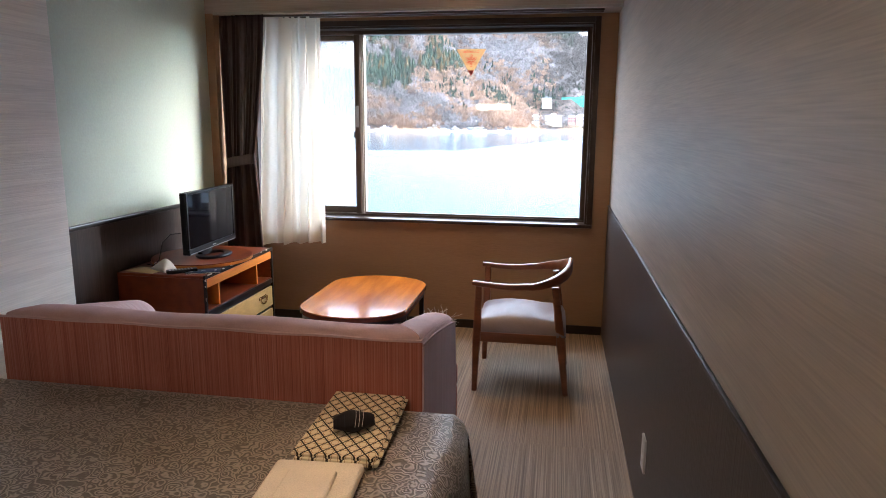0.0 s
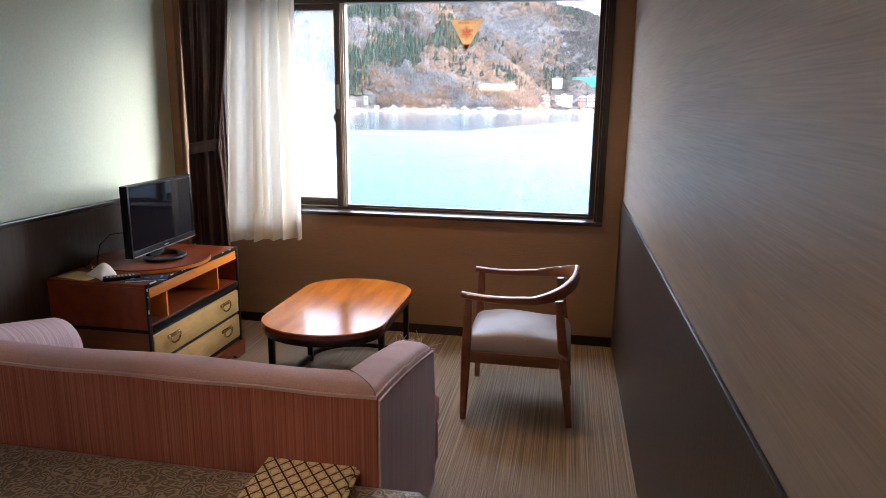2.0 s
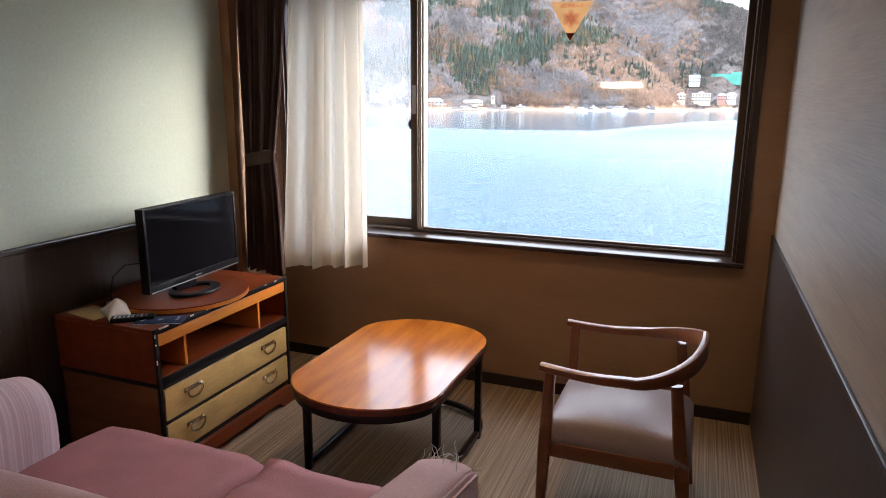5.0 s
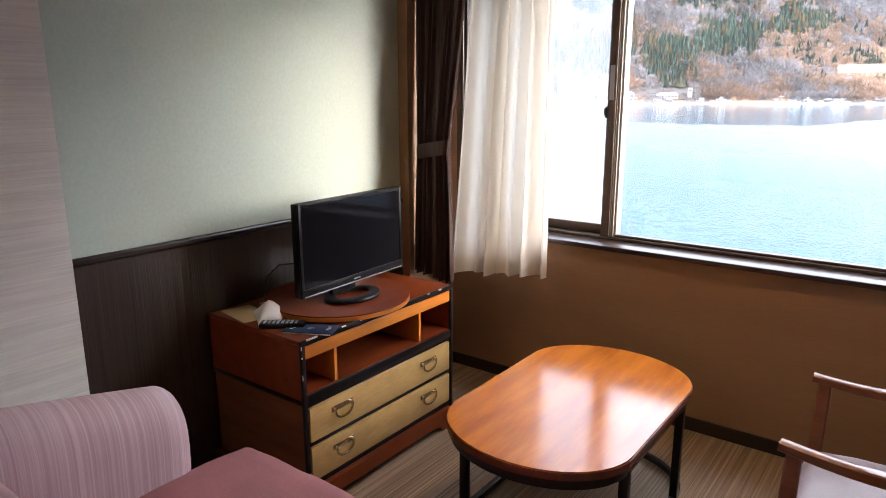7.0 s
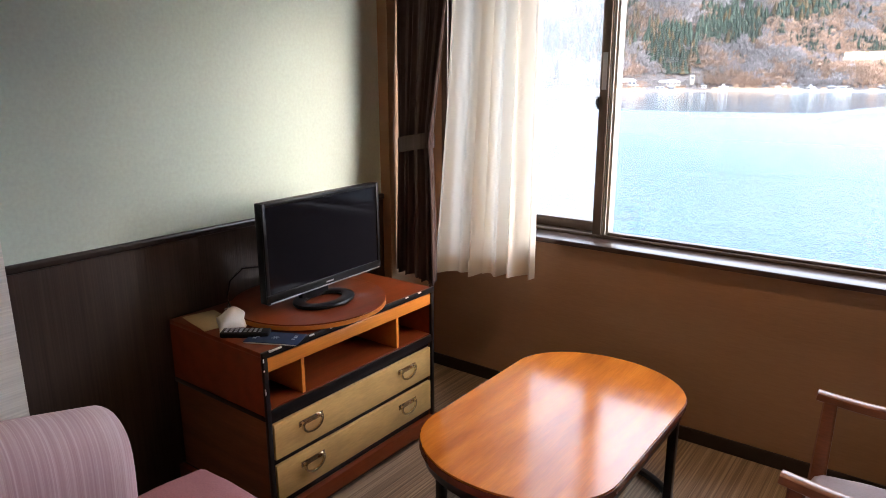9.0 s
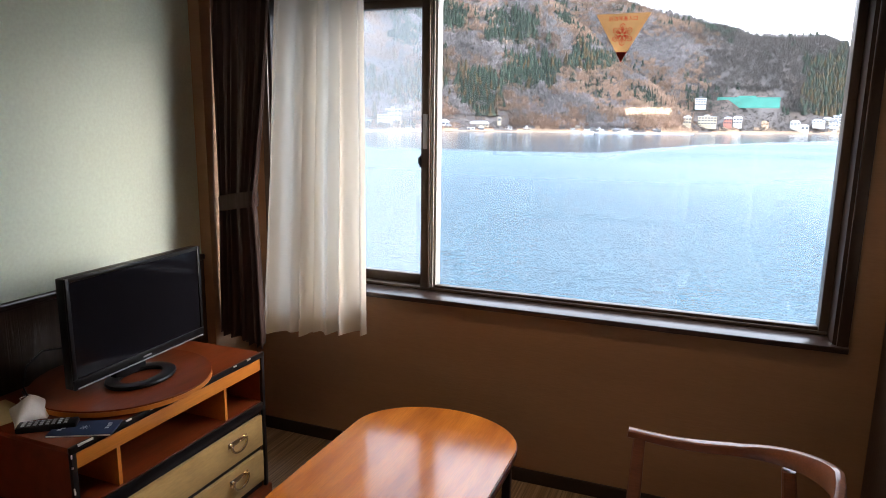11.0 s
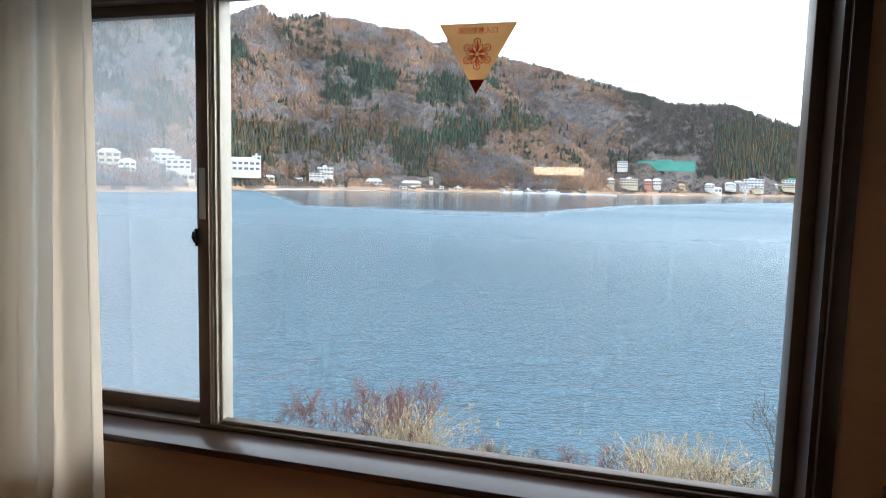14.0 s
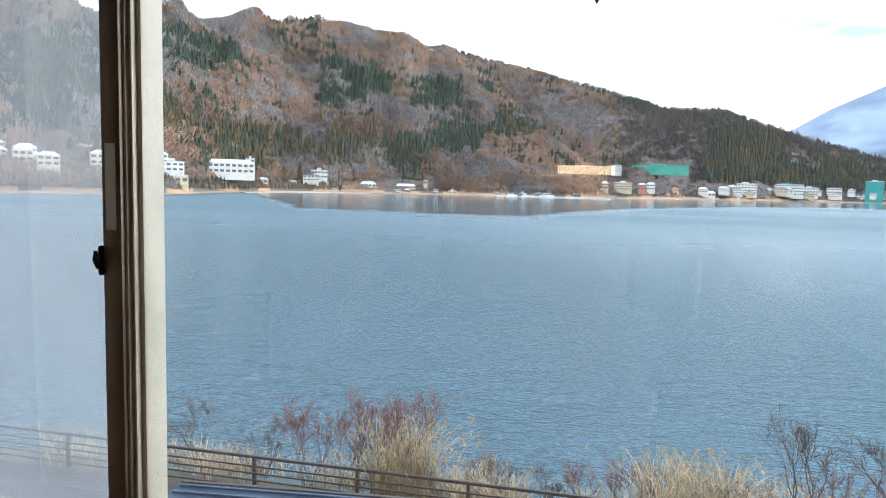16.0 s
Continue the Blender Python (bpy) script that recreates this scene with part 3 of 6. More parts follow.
# ---- the room ----
XL, XP, YW, YP, YB, ZC, YR = -2.58, -2.396, 4.61, 2.743, 0.18, 2.50, 4.335
XC, YE = -0.86, -2.4                   # entry passage
structure("floor", B(XL - 0.1, 0.0, YE, YW, -0.12, 0.0), M["carpet"], "striped beige and brown loop carpet", "floor")
structure("wall_lower_storey", B(XL - 0.15, 0.15, YE - 0.12, YW + 0.17, -5.6, -0.121), M["outer"], "plastered outer wall of the storeys below", "wall")
structure("ceiling", B(XL - 0.1, 0.1, YE - 0.1, YW, ZC, ZC + 0.15), M["ceiling"], "plain beige papered ceiling", "ceiling")
structure("wall_east", B(0.0, 0.15, YE - 0.1, YW + 0.17, -0.12, ZC), M["paper"], "grey-beige woven wallpaper wall", "wall")
structure("wall_west", B(XL - 0.15, XL, YP, YW + 0.17, -0.12, ZC), M["green"], "pale green wallpaper wall", "wall")
structure("wall_pillar", B(XL - 0.15, XP, YB - 0.12, YP, -0.12, ZC), M["paperlight"], "wall projection in pale woven wallpaper", "wall")
structure("wall_south", B(XP, XC, YB - 0.12, YB, -0.12, ZC), M["paper"], "beige wallpaper wall behind the bed", "wall")
structure("wall_passage", B(XC - 0.12, XC, YE, YB - 0.12, -0.12, ZC), M["paper"], "beige wallpaper wall of the entry", "wall")
structure("wall_entry", B(XC - 0.12, 0.0, YE - 0.12, YE, -0.12, ZC), M["paper"], "beige wallpaper wall round the entrance door", "wall")
# window wall: opening x -2.5..-0.14, z 0.745..2.0
WX0, WX1, WZ0, WZ1 = -2.40, -0.140, 0.742, 2.000
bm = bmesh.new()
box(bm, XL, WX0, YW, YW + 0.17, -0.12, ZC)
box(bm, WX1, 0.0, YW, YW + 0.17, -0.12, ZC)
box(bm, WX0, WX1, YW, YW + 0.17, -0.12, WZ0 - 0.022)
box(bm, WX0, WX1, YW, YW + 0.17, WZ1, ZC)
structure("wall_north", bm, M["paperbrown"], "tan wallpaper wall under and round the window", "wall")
structure("beam", B(XL, 0.0, YR, YW, 2.055, ZC), M["paper"], "wallpapered bulkhead over the curtain recess", "beam")
structure("beam_trim", B(XL + 0.055, 0.0, YR - 0.006, YR + 0.012, 2.045, 2.062, bevel=0.003), M["alu"], "pale edge strip along the bulkhead", "trim")
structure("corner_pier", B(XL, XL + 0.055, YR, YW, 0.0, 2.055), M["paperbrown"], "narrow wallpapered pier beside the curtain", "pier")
# dado panels and mouldings
ZD = 0.872
structure("dado_east", B(-0.008, 0.0, YE, YW, 0.0, ZD - 0.011), M["panel"], "dark brown grained wainscot panel", "wainscot")
structure("dado_cap_east", B(-0.011, 0.0, YE, YW, ZD - 0.011, ZD + 0.001, bevel=0.003), M["trim"], "thin dark wainscot moulding", "trim")
structure("dado_west", B(XL, XL + 0.010, YP, YR, 0.0, 0.872), M["panel"], "dark brown grained wainscot panel", "wainscot")
structure("dado_cap_west", B(XL, XL + 0.022, YP, YR, 0.872, 0.898, bevel=0.007), M["trim"], "dark rounded wainscot moulding", "trim")
structure("baseboard", B(XL + 0.055, -0.012, YW - 0.012, YW, 0.0, 0.058, bevel=0.003), M["trim"], "dark brown skirting board", "baseboard")
d1 = thing("door_1", (XC / 2, YE, 0), "closed brown veneered entrance door", "door", kind="structure")
part("leaf", B(-0.38, 0.38, 0.004, 0.035, 0.0, 2.0, bevel=0.003), M["door"], d1)
part("door_handle", sweep(bmesh.new(), [(0.30, 0.035, 1.0), (0.30, 0.07, 1.0), (0.18, 0.07, 1.0)], (0.009, 0.009)), M["silver"], d1, "lever handle of brushed metal")

# window: casing, frame, fixed pane and sliding sash
win = thing("window_1", (0, YW, 0), "wide brown window with a sliding sash over the lake", "window", kind="structure")
for nm, a in (("casing", (WX0 - 0.035, WX0, -0.014, 0.0, WZ0 - 0.022, WZ1 + 0.035)), ("casing", (WX1, WX1 + 0.035, -0.014, 0.0, WZ0 - 0.022, WZ1 + 0.035)), ("casing", (WX0, WX1, -0.014, 0.0, WZ1, WZ1 + 0.035))):
    part(nm, B(*a, bevel=0.003), M["frame"], win)
part("window_sill", B(WX0, WX1 + 0.035, -0.03, 0.125, WZ0 - 0.022, WZ0, bevel=0.004), M["frame"], win, "glossy dark wooden window sill")
part("jamb", B(WX1 - 0.012, WX1, 0.0, 0.17, WZ0, WZ1), M["frame"], win)
part("jamb", B(WX0, WX0 + 0.012, 0.0, 0.17, WZ0, WZ1), M["frame"], win)
part("head", B(WX0 + 0.012, WX1 - 0.012, 0.0, 0.17, WZ1 - 0.012, WZ1), M["frame"], win)
GX0, GX1, GZ0, GZ1 = -1.655, -0.182, 0.768, 1.962
YG = 0.120
part("frame_bottom", B(WX0 + 0.012, WX1 - 0.012, YG - 0.022, YG + 0.05, WZ0, WZ0 + 0.014, bevel=0.002), M["bronze"], win)
part("frame_side", B(GX1, WX1 - 0.012, YG - 0.022, YG + 0.05, WZ0 + 0.014, WZ1 - 0.012, bevel=0.003), M["bronze"], win)
part("frame_top", B(WX0 + 0.012, GX1, YG - 0.022, YG + 0.05, GZ1, WZ1 - 0.012, bevel=0.003), M["bronze"], win)
part("rail", B(GX0, GX1, YG - 0.012, YG + 0.02, WZ0 + 0.014, GZ0, bevel=0.003), M["bronze"], win)
part("pane", B(GX0 - 0.004, GX1 + 0.004, YG, YG + 0.005, GZ0 - 0.004, GZ1 + 0.004), M["glass"], win, "clear fixed window pane", smooth=0).visible_shadow = False
stile = part("stile", B(GX0 - 0.062, GX0 - 0.024, YG - 0.028, YG + 0.012, WZ0 + 0.014, GZ1, bevel=0.003), M["bronze"], win)
for i, (a, c, d, e) in enumerate(((-0.024, -0.018, -0.020, 0.05), (-0.018, -0.014, -0.010, 0.05), (-0.014, -0.009, -0.016, 0.05), (-0.009, 0.0, -0.004, 0.05))):
    part("channel", B(GX0 + a, GX0 + c, YG + d, YG + e, WZ0 + 0.014, GZ1, bevel=0.0015), M["alu"], win)
latch = part("latch", B(GX0 - 0.066, GX0 - 0.060, YG - 0.036, YG - 0.022, 1.275, 1.326, bevel=0.003), M["plastic"], win, "black crescent latch")
part("lever", sweep(bmesh.new(), [(GX0 - 0.063, YG - 0.036, 1.288), (GX0 - 0.066, YG - 0.040, 1.302), (GX0 - 0.065, YG - 0.041, 1.318)], (0.003, 0.005)), M["plastic"], latch)
part("notice_strip", B(GX0 - 0.053, GX0 - 0.033, YG - 0.0295, YG - 0.028, 1.352, 1.496), M["print"], win, "narrow pale notice with unreadable print", smooth=0)
YS = YG + 0.035
part("sash_rail", B(WX0 + 0.012, GX0 - 0.062, YS - 0.015, YS + 0.018, WZ0 + 0.014, 0.800, bevel=0.003), M["bronze"], win)
part("sash_rail", B(WX0 + 0.012, GX0 - 0.062, YS - 0.015, YS + 0.018, 1.928, GZ1, bevel=0.003), M["bronze"], win)
part("sash_stile", B(WX0 + 0.012, WX0 + 0.055, YS - 0.015, YS + 0.018, 0.800, 1.928, bevel=0.003), M["bronze"], win)
part("sash_pane", B(WX0 + 0.052, GX0 - 0.045, YS, YS + 0.005, 0.797, 1.931), M["mistglass"], win, "misted sliding window pane", smooth=0).visible_shadow = False

# socket on the east wall
so = thing("wall_socket", (-0.008, 2.425, 0.28), "cream vertical socket plate on the wainscot", "socket")
part("plate", B(-0.008, 0.0, -0.035, 0.035, -0.06, 0.06, bevel=0.003), M["white"], so)
for dz in (-0.022, 0.022):
    part("outlet", B(-0.0095, -0.008, -0.014, 0.014, dz - 0.012, dz + 0.012, bevel=0.0006), M["cotton"], so)


# ---- sofa ----
def roll(h, w=0.150):
    """Section of the back or an arm: upright outer face, crisp piped edge, soft crest, inner face."""
    pts = [(0, 0.10), (0, h - 0.030), (0.003, h - 0.022)]
    for k in range(9):
        a = math.pi * (1 - k / 8)
        pts.append((0.068 + 0.060 * math.cos(a), h - 0.022 + 0.022 * math.sin(a) ** 0.8))
    return pts + [(w - 0.012, h - 0.075), (w, h - 0.16), (w, 0.10)]


SX0, SX1, SY0 = -2.24, -0.735, 2.185
sofa = thing("sofa", ((SX0 + SX1) / 2, 2.62, 0), "worn pink sofa with striped sides and a frayed arm", "sofa")
hw = (SX1 - SX0) / 2
yb = SY0 - 2.62
bm = bmesh.new()
# the ends are mitred into the arms
loft(bm, [[(max(-hw + 0.002 + p * 0.97, min(hw - 0.002 - p * 0.97, x)), yb + p, q) for p, q in roll(0.734 + 0.004 * math.sin(x * 9))] for x in [-hw + 2 * hw * i / 18 for i in range(19)]])
part("backrest", bm, M["toppink"], sofa, "plain faded pink back roll", smooth=50)
part("back_panel", B(-hw, hw, yb - 0.006, yb + 0.004, 0.08, 0.710, bevel=0.002), M["stripe"], sofa, "striped back panel with lamplight red in its colour")
part("piping", sweep(bmesh.new(), [(-hw + 2 * hw * i / 20, yb - 0.004, 0.713 + 0.002 * math.sin(i * 1.3)) for i in range(21)], (0.0045, 0.0045), seg=8), M["toppink"], sofa)


def round_roll(h):
    """Section of the rounded arm: upright outer face and a broad crest that runs down to the seat."""
    pts = [(0.0, 0.10), (0.0, h - 0.150)]
    for k in range(15):
        a = math.pi * (1 - k / 14)
        pts.append((0.095 + 0.095 * math.cos(a), h - 0.130 + 0.130 * math.sin(a) ** 0.75))
    return pts + [(0.188, h - 0.170), (0.180, 0.30), (0.180, 0.10)]


def sofa_arm(side):
    bm = bmesh.new()
    if side < 0:
        rings = []
        for f, inset in ([(i / 14 * 0.95, 0.0) for i in range(15)] + [(0.968, 0.004), (0.985, 0.013), (0.995, 0.024), (1.0, 0.038)]):
            h = 0.732 - 0.132 * f ** 1.15 - inset
            rings.append([(-hw + 0.095 + (p - 0.095) * (1 - inset * 7), max(yb + 0.002 + p * 0.9, yb + 0.655 * f + 0.004), q) for p, q in round_roll(h)])
        loft(bm, rings)
        return part("arm", bm, M["stripe_roll"], sofa, "rounded arm in striped lavender fabric", smooth=60)
    rings = []
    n = 15
    for i in range(n):
        f = i / (n - 1)
        h = 0.737 - 0.120 * f ** 1.25 - (0.012 if i == n - 1 else 0)
        end = 0.93 if i == n - 1 else 1.0
        rings.append([(side * (hw - p * end), max(yb + 0.002 + p * 0.99, yb + 0.66 * f + 0.004), q) for p, q in roll(h)])
    loft(bm, rings)
    return part("arm", bm, M["toppink"], sofa, "arm in faded pink fabric", smooth=50)


arm_r = sofa_arm(1)
arm_l = sofa_arm(-1)
for sd in (1,):
    part("arm_piping", sweep(bmesh.new(), [(sd * (hw + 0.002), yb + 0.66 * k / 14, 0.700 - 0.120 * (k / 14) ** 1.25) for k in range(15)], (0.0045, 0.0045), seg=8), M["toppink"], sofa)
    bm = bmesh.new()
    prof = [(yb, 0.08), (yb, 0.697)] + [(yb + 0.66 * k / 10, 0.697 - 0.120 * (k / 10) ** 1.25) for k in range(1, 11)] + [(yb + 0.70, 0.36), (yb + 0.70, 0.08)]
    loft(bm, [[(sd * (hw - 0.003), a, c) for a, c in prof], [(sd * (hw + 0.005), a, c) for a, c in prof]])
    part("side_panel", bm, M["stripe_side"], sofa, "striped lavender side panel", smooth=20)
# frayed threads on the front end of the open arm
rnd = random.Random(3)
bm = bmesh.new()
for i in range(46):
    x, y = hw - rnd.uniform(0.0, 0.12), yb + 0.640 + rnd.uniform(-0.06, 0.03)
    z = 0.606 + rnd.uniform(-0.012, 0.008)
    pts = [(x, y, z)]
    d = Vector((rnd.uniform(-0.5, 1.0), rnd.uniform(-0.4, 1.0), rnd.uniform(-0.2, 0.9))).normalized()
    for k in range(4):
        d = (d + Vector((rnd.uniform(-.5, .5), rnd.uniform(-.5, .5), rnd.uniform(-.6, .25)))).normalized()
        q = Vector(pts[-1]) + d * 0.012
        pts.append(tuple(q))
    sweep(bm, pts, (0.0009, 0.0009), seg=4)
part("frayed_threads", bm, M["cotton"], arm_r, "loose pale threads of the torn cover")


def cushion(name, x0, x1, y0, y1, z0, z1, mat, parent, puff=0.018, seed=1, label="", pleat=0.0):
    """A stuffed seat: rounded block with a domed top and a few soft creases."""
    bm = bmesh.new()
    nx, ny = 26, 16
    nv = Vector((seed * 7.3, 1.7, 0.4))
    top, bot = [], []
    for i in range(nx + 1):
        rt, rb = [], []
        for j in range(ny + 1):
            u, v = i / nx, j / ny
            ex, ey = min(u, 1 - u) * (x1 - x0), min(v, 1 - v) * (y1 - y0)
            r = 0.05
            drop = max(0, r - math.sqrt(max(0, r * r - max(0, r - ex) ** 2))) + max(0, r - math.sqrt(max(0, r * r - max(0, r - ey) ** 2)))
            x, y = x0 + u * (x1 - x0), y0 + v * (y1 - y0)
            crease = 0.010 * noise.noise(Vector((x * 5, y * 3, seed))) + 0.006 * noise.noise(Vector((x * 14, y * 9, seed * 2))) + pleat * math.exp(-u * 6) * math.sin(y * 34 + 6 * u)
            rt.append(bm.verts.new((x, y, z1 + puff * math.sin(math.pi * u) * math.sin(math.pi * v) + crease - min(drop, 0.06))))
            rb.append(bm.verts.new((x, y, z0)))
        top.append(rt)
        bot.append(rb)
    for i in range(nx):
        for j in range(ny):
            bm.faces.new((top[i][j], top[i + 1][j], top[i + 1][j + 1], top[i][j + 1]))
            bm.faces.new((bot[i][j], bot[i][j + 1], bot[i + 1][j + 1], bot[i + 1][j]))
    for i in range(nx):
        bm.faces.new((top[i][0], bot[i][0], bot[i + 1][0], top[i + 1][0]))
        bm.faces.new((top[i][ny], top[i + 1][ny], bot[i + 1][ny], bot[i][ny]))
    for j in range(ny):
        bm.faces.new((top[0][j], top[0][j + 1], bot[0][j + 1], bot[0][j]))
        bm.faces.new((top[nx][j], bot[nx][j], bot[nx][j + 1], top[nx][j + 1]))
    return part(name, bm, mat, parent, label, smooth=60)


part("seat_base", B(-hw + 0.01, hw - 0.01, yb + 0.02, yb + 0.845, 0.08, 0.235, bevel=0.012), M["stripe"], sofa, "striped seat base")
cushion("seat", -hw + 0.15, 0.03, yb + 0.16, yb + 0.875, 0.235, 0.372, M["seatpink"], sofa, seed=1, label="plain dusty pink seat")
cushion("seat", 0.032, hw - 0.015, yb + 0.16, yb + 0.875, 0.235, 0.372, M["seatpink"], sofa, seed=4, label="dusty pink seat with slack pleats", pleat=0.013)
for sx in (-1, 1):
    for y in (yb + 0.06, yb + 0.78):
        part("foot", cyl(bmesh.new(), (sx * (hw - 0.08), y, 0.04), 0.022, 0.08, 12, 0.026), M["black"], sofa)


# ---- bed ----
bed = thing("bed", (-1.50, 1.175, 0), "double bed under a grey-brown paisley bedspread", "bed")
part("base", B(-0.86, 0.82, -0.97, 0.95, 0.06, 0.24, bevel=0.01), M["panel"], bed)
part("mattress", B(-0.865, 0.84, -0.98, 0.965, 0.24, 0.46, bevel=0.05, seg=4), M["mattress"], bed)
for sx in (-0.8, 0.76):
    for sy in (-0.9, 0.88):
        part("leg", B(sx - 0.025, sx + 0.025, sy - 0.025, sy + 0.025, 0.0, 0.06), M["black"], bed)
bm = bmesh.new()
NX, NY = 60, 66
x0, x1, y0, y1 = -0.885, 0.905, -0.985, 0.99
grid = []
for i in range(NX + 1):
    row = []
    for j in range(NY + 1):
        # flat cloth coordinate, hanging over the open side and the foot
        s, tt = x0 + (x1 - x0 + 0.36) * i / NX, y0 + (y1 - y0 + 0.30) * j / NY
        xx, yy, zz = s, tt, 0.492
        ox, oy = max(0.0, s - 0.84), max(0.0, tt - 0.965)
        r = 0.075
        if ox > 0:
            a = min(ox / r, math.pi / 2)
            xx = 0.80 + r * math.sin(a) + 0.04
            zz -= r * (1 - math.cos(a)) + max(0, ox - r * math.pi / 2)
            xx += 0.10 * max(0, ox - r * math.pi / 2) + 0.014 * math.sin(tt * 17 + 0.6) * min(1, ox / 0.3)
        if oy > 0:
            yy = 0.965 + 0.028 * min(1, oy / 0.05)
            zz = min(zz, 0.492 - 0.25 * min(oy, 1.0)) if ox == 0 else zz - 0.10 * min(oy, 0.3)
        wr = 0.007 * noise.noise(Vector((s * 3, tt * 3, 2))) + 0.003 * noise.noise(Vector((s * 11, tt * 8, 5)))
        row.append(bm.verts.new((xx, yy, max(0.02, zz + (wr if ox == 0 and oy == 0 else 0)))))
    grid.append(row)
for i in range(NX):
    for j in range(NY):
        bm.faces.new((grid[i][j], grid[i + 1][j], grid[i + 1][j + 1], grid[i][j + 1]))
spread = single("bedspread", bm, M["paisley"], "grey-brown paisley bedspread drawn over the bed", "bedspread", at=(-1.50, 1.175, 0), smooth=80)
so_mod = spread.modifiers.new("thick", "SOLIDIFY")
so_mod.thickness, so_mod.offset = 0.006, 1.0

# folded robe, sash and towel on the bed
ZB = 0.502
robe = thing("folded_robe", (-0.893, 1.995, ZB), "cream cotton robe with dark lattice, folded", "robe", rz=2)
for k, (dx, dy) in enumerate(((0, 0), (0.005, -0.004), (-0.004, 0.003))):
    part("fold", B(-0.115 + dx, 0.115 + dx, -0.228 + dy, 0.215 + dy, 0.001 + k * 0.009, 0.0096 + k * 0.009, bevel=0.004), M["lattice"], robe)
bm = bmesh.new()
r3 = []
for i in range(12):
    f = i / 11
    x = -0.055 + 0.115 * f
    rr = 0.032 * math.sin(math.pi * (0.12 + 0.8 * f)) ** 0.6
    r3.append([(x, rr * 1.15 * math.cos(a), 0.028 + rr * 0.85 * math.sin(a) + 0.003 * math.sin(3 * a + i)) for a in [2 * math.pi * q / 14 for q in range(14)]])
loft(bm, r3)
sash = thing("robe_sash", (-0.880, 1.918, ZB + 0.028), "dark navy sash with pale stripes, rolled up", "sash", rz=20)
part("roll", bm, M["obi"], sash)
bm = bmesh.new()
for k in range(3):
    x = 0.003 + 0.010 * k
    f = (x + 0.055) / 0.115
    rr = 0.032 * math.sin(math.pi * (0.12 + 0.8 * f)) ** 0.6 + 0.0022
    sweep(bm, [(x + 0.006 * math.sin(a), rr * 1.15 * math.cos(a), 0.028 + rr * 0.87 * math.sin(a)) for a in [math.pi * q / 12 for q in range(13)]], (0.0016, 0.0008), up=(1, 0, 0), seg=6)
part("stripe", bm, M["sashline"], sash)
towel = thing("folded_towel", (-0.900, 1.590, ZB), "cream bath towel folded flat", "towel", rz=4)
part("fold", B(-0.115, 0.115, -0.15, 0.15, 0.001, 0.030, bevel=0.012, seg=3), M["towel"], towel)
part("inner_fold", B(-0.062, 0.062, -0.15, 0.085, 0.028, 0.042, bevel=0.008, seg=3), M["towel"], towel, "raised inner fold of the towel")


# ---- television cabinet ----
CX0, CX1, CY0, CY1 = -2.555, -2.070, 3.248, 4.055
cab = thing("tv_cabinet", ((CX0 + CX1) / 2, (CY0 + CY1) / 2, 0), "red-brown lacquered cabinet with two pale drawers", "cabinet")
hx, hy = (CX1 - CX0) / 2, (CY1 - CY0) / 2
part("top", B(-hx, hx - 0.006, -hy, hy, 0.602, 0.617, bevel=0.002), M["redwood"], cab)
part("edge_strip", B(hx - 0.006, hx + 0.006, -hy - 0.004, hy + 0.004, 0.600, 0.620, bevel=0.003), M["black"], cab, "worn black front edge")
# bare wood where the black paint has chipped off
rc = random.Random(17)
for i in range(15):
    if i < 11:
        y = -hy + 0.01 + (2 * hy - 0.04) * rc.random() ** 1.6
        l, w = rc.uniform(0.004, 0.026), rc.uniform(0.0012, 0.003)
        b_ = B(hx + 0.0045 - w, hx + 0.0068, y, y + l, 0.6175 - w, 0.6206, bevel=0.0006, seg=1)
    else:
        z = rc.uniform(0.43, 0.59)
        b_ = B(hx + 0.002, hx + 0.0056, -hy - 0.0026, -hy + rc.uniform(0.0005, 0.002), z, z + rc.uniform(0.006, 0.02), bevel=0.0006, seg=1)
    part("paint_chip", b_, M["cotton"], cab, "pale bare spot in the black paint")
for sy in (-1, 1):
    part("side_panel", B(-hx, hx - 0.006, sy * hy - (0.016 if sy > 0 else 0), sy * hy + (0.016 if sy < 0 else 0), 0.412, 0.602), M["redwood"], cab)
    part("lower_side", B(-hx + 0.004, hx - 0.006, sy * hy - (0.016 if sy > 0 else -0.004), sy * hy + (0.016 if sy < 0 else -0.004), 0.085, 0.395), M["brownwood"], cab, "plain brown lower side")
    part("corner_post", B(hx - 0.008, hx + 0.005, sy * hy - (0.014 if sy > 0 else 0.002), sy * hy + (0.014 if sy < 0 else 0.002), 0.085, 0.600, bevel=0.002), M["black"], cab)
part("back_panel", B(-hx, -hx + 0.010, -hy + 0.016, hy - 0.016, 0.085, 0.602), M["redwood"], cab)
part("front_rail", B(hx - 0.014, hx, -hy + 0.014, hy - 0.014, 0.552, 0.596, bevel=0.002), M["orangewood"], cab, "orange lacquered front rail")
part("shelf", B(-hx + 0.010, hx - 0.004, -hy + 0.016, hy - 0.016, 0.420, 0.432), M["redwood"], cab)
part("shelf_lip", B(hx - 0.008, hx + 0.004, -hy + 0.012, hy - 0.012, 0.402, 0.428, bevel=0.002), M["black"], cab)
for y in (-hy + 0.155, hy - 0.20):
    part("divider", B(-hx + 0.010, hx - 0.008, y - 0.006, y + 0.006, 0.432, 0.552), M["orangewood"], cab)
part("mid_band", B(-hx, hx + 0.002, -hy - 0.002, hy + 0.002, 0.395, 0.412, bevel=0.002), M["black"], cab, "black band between the two halves")
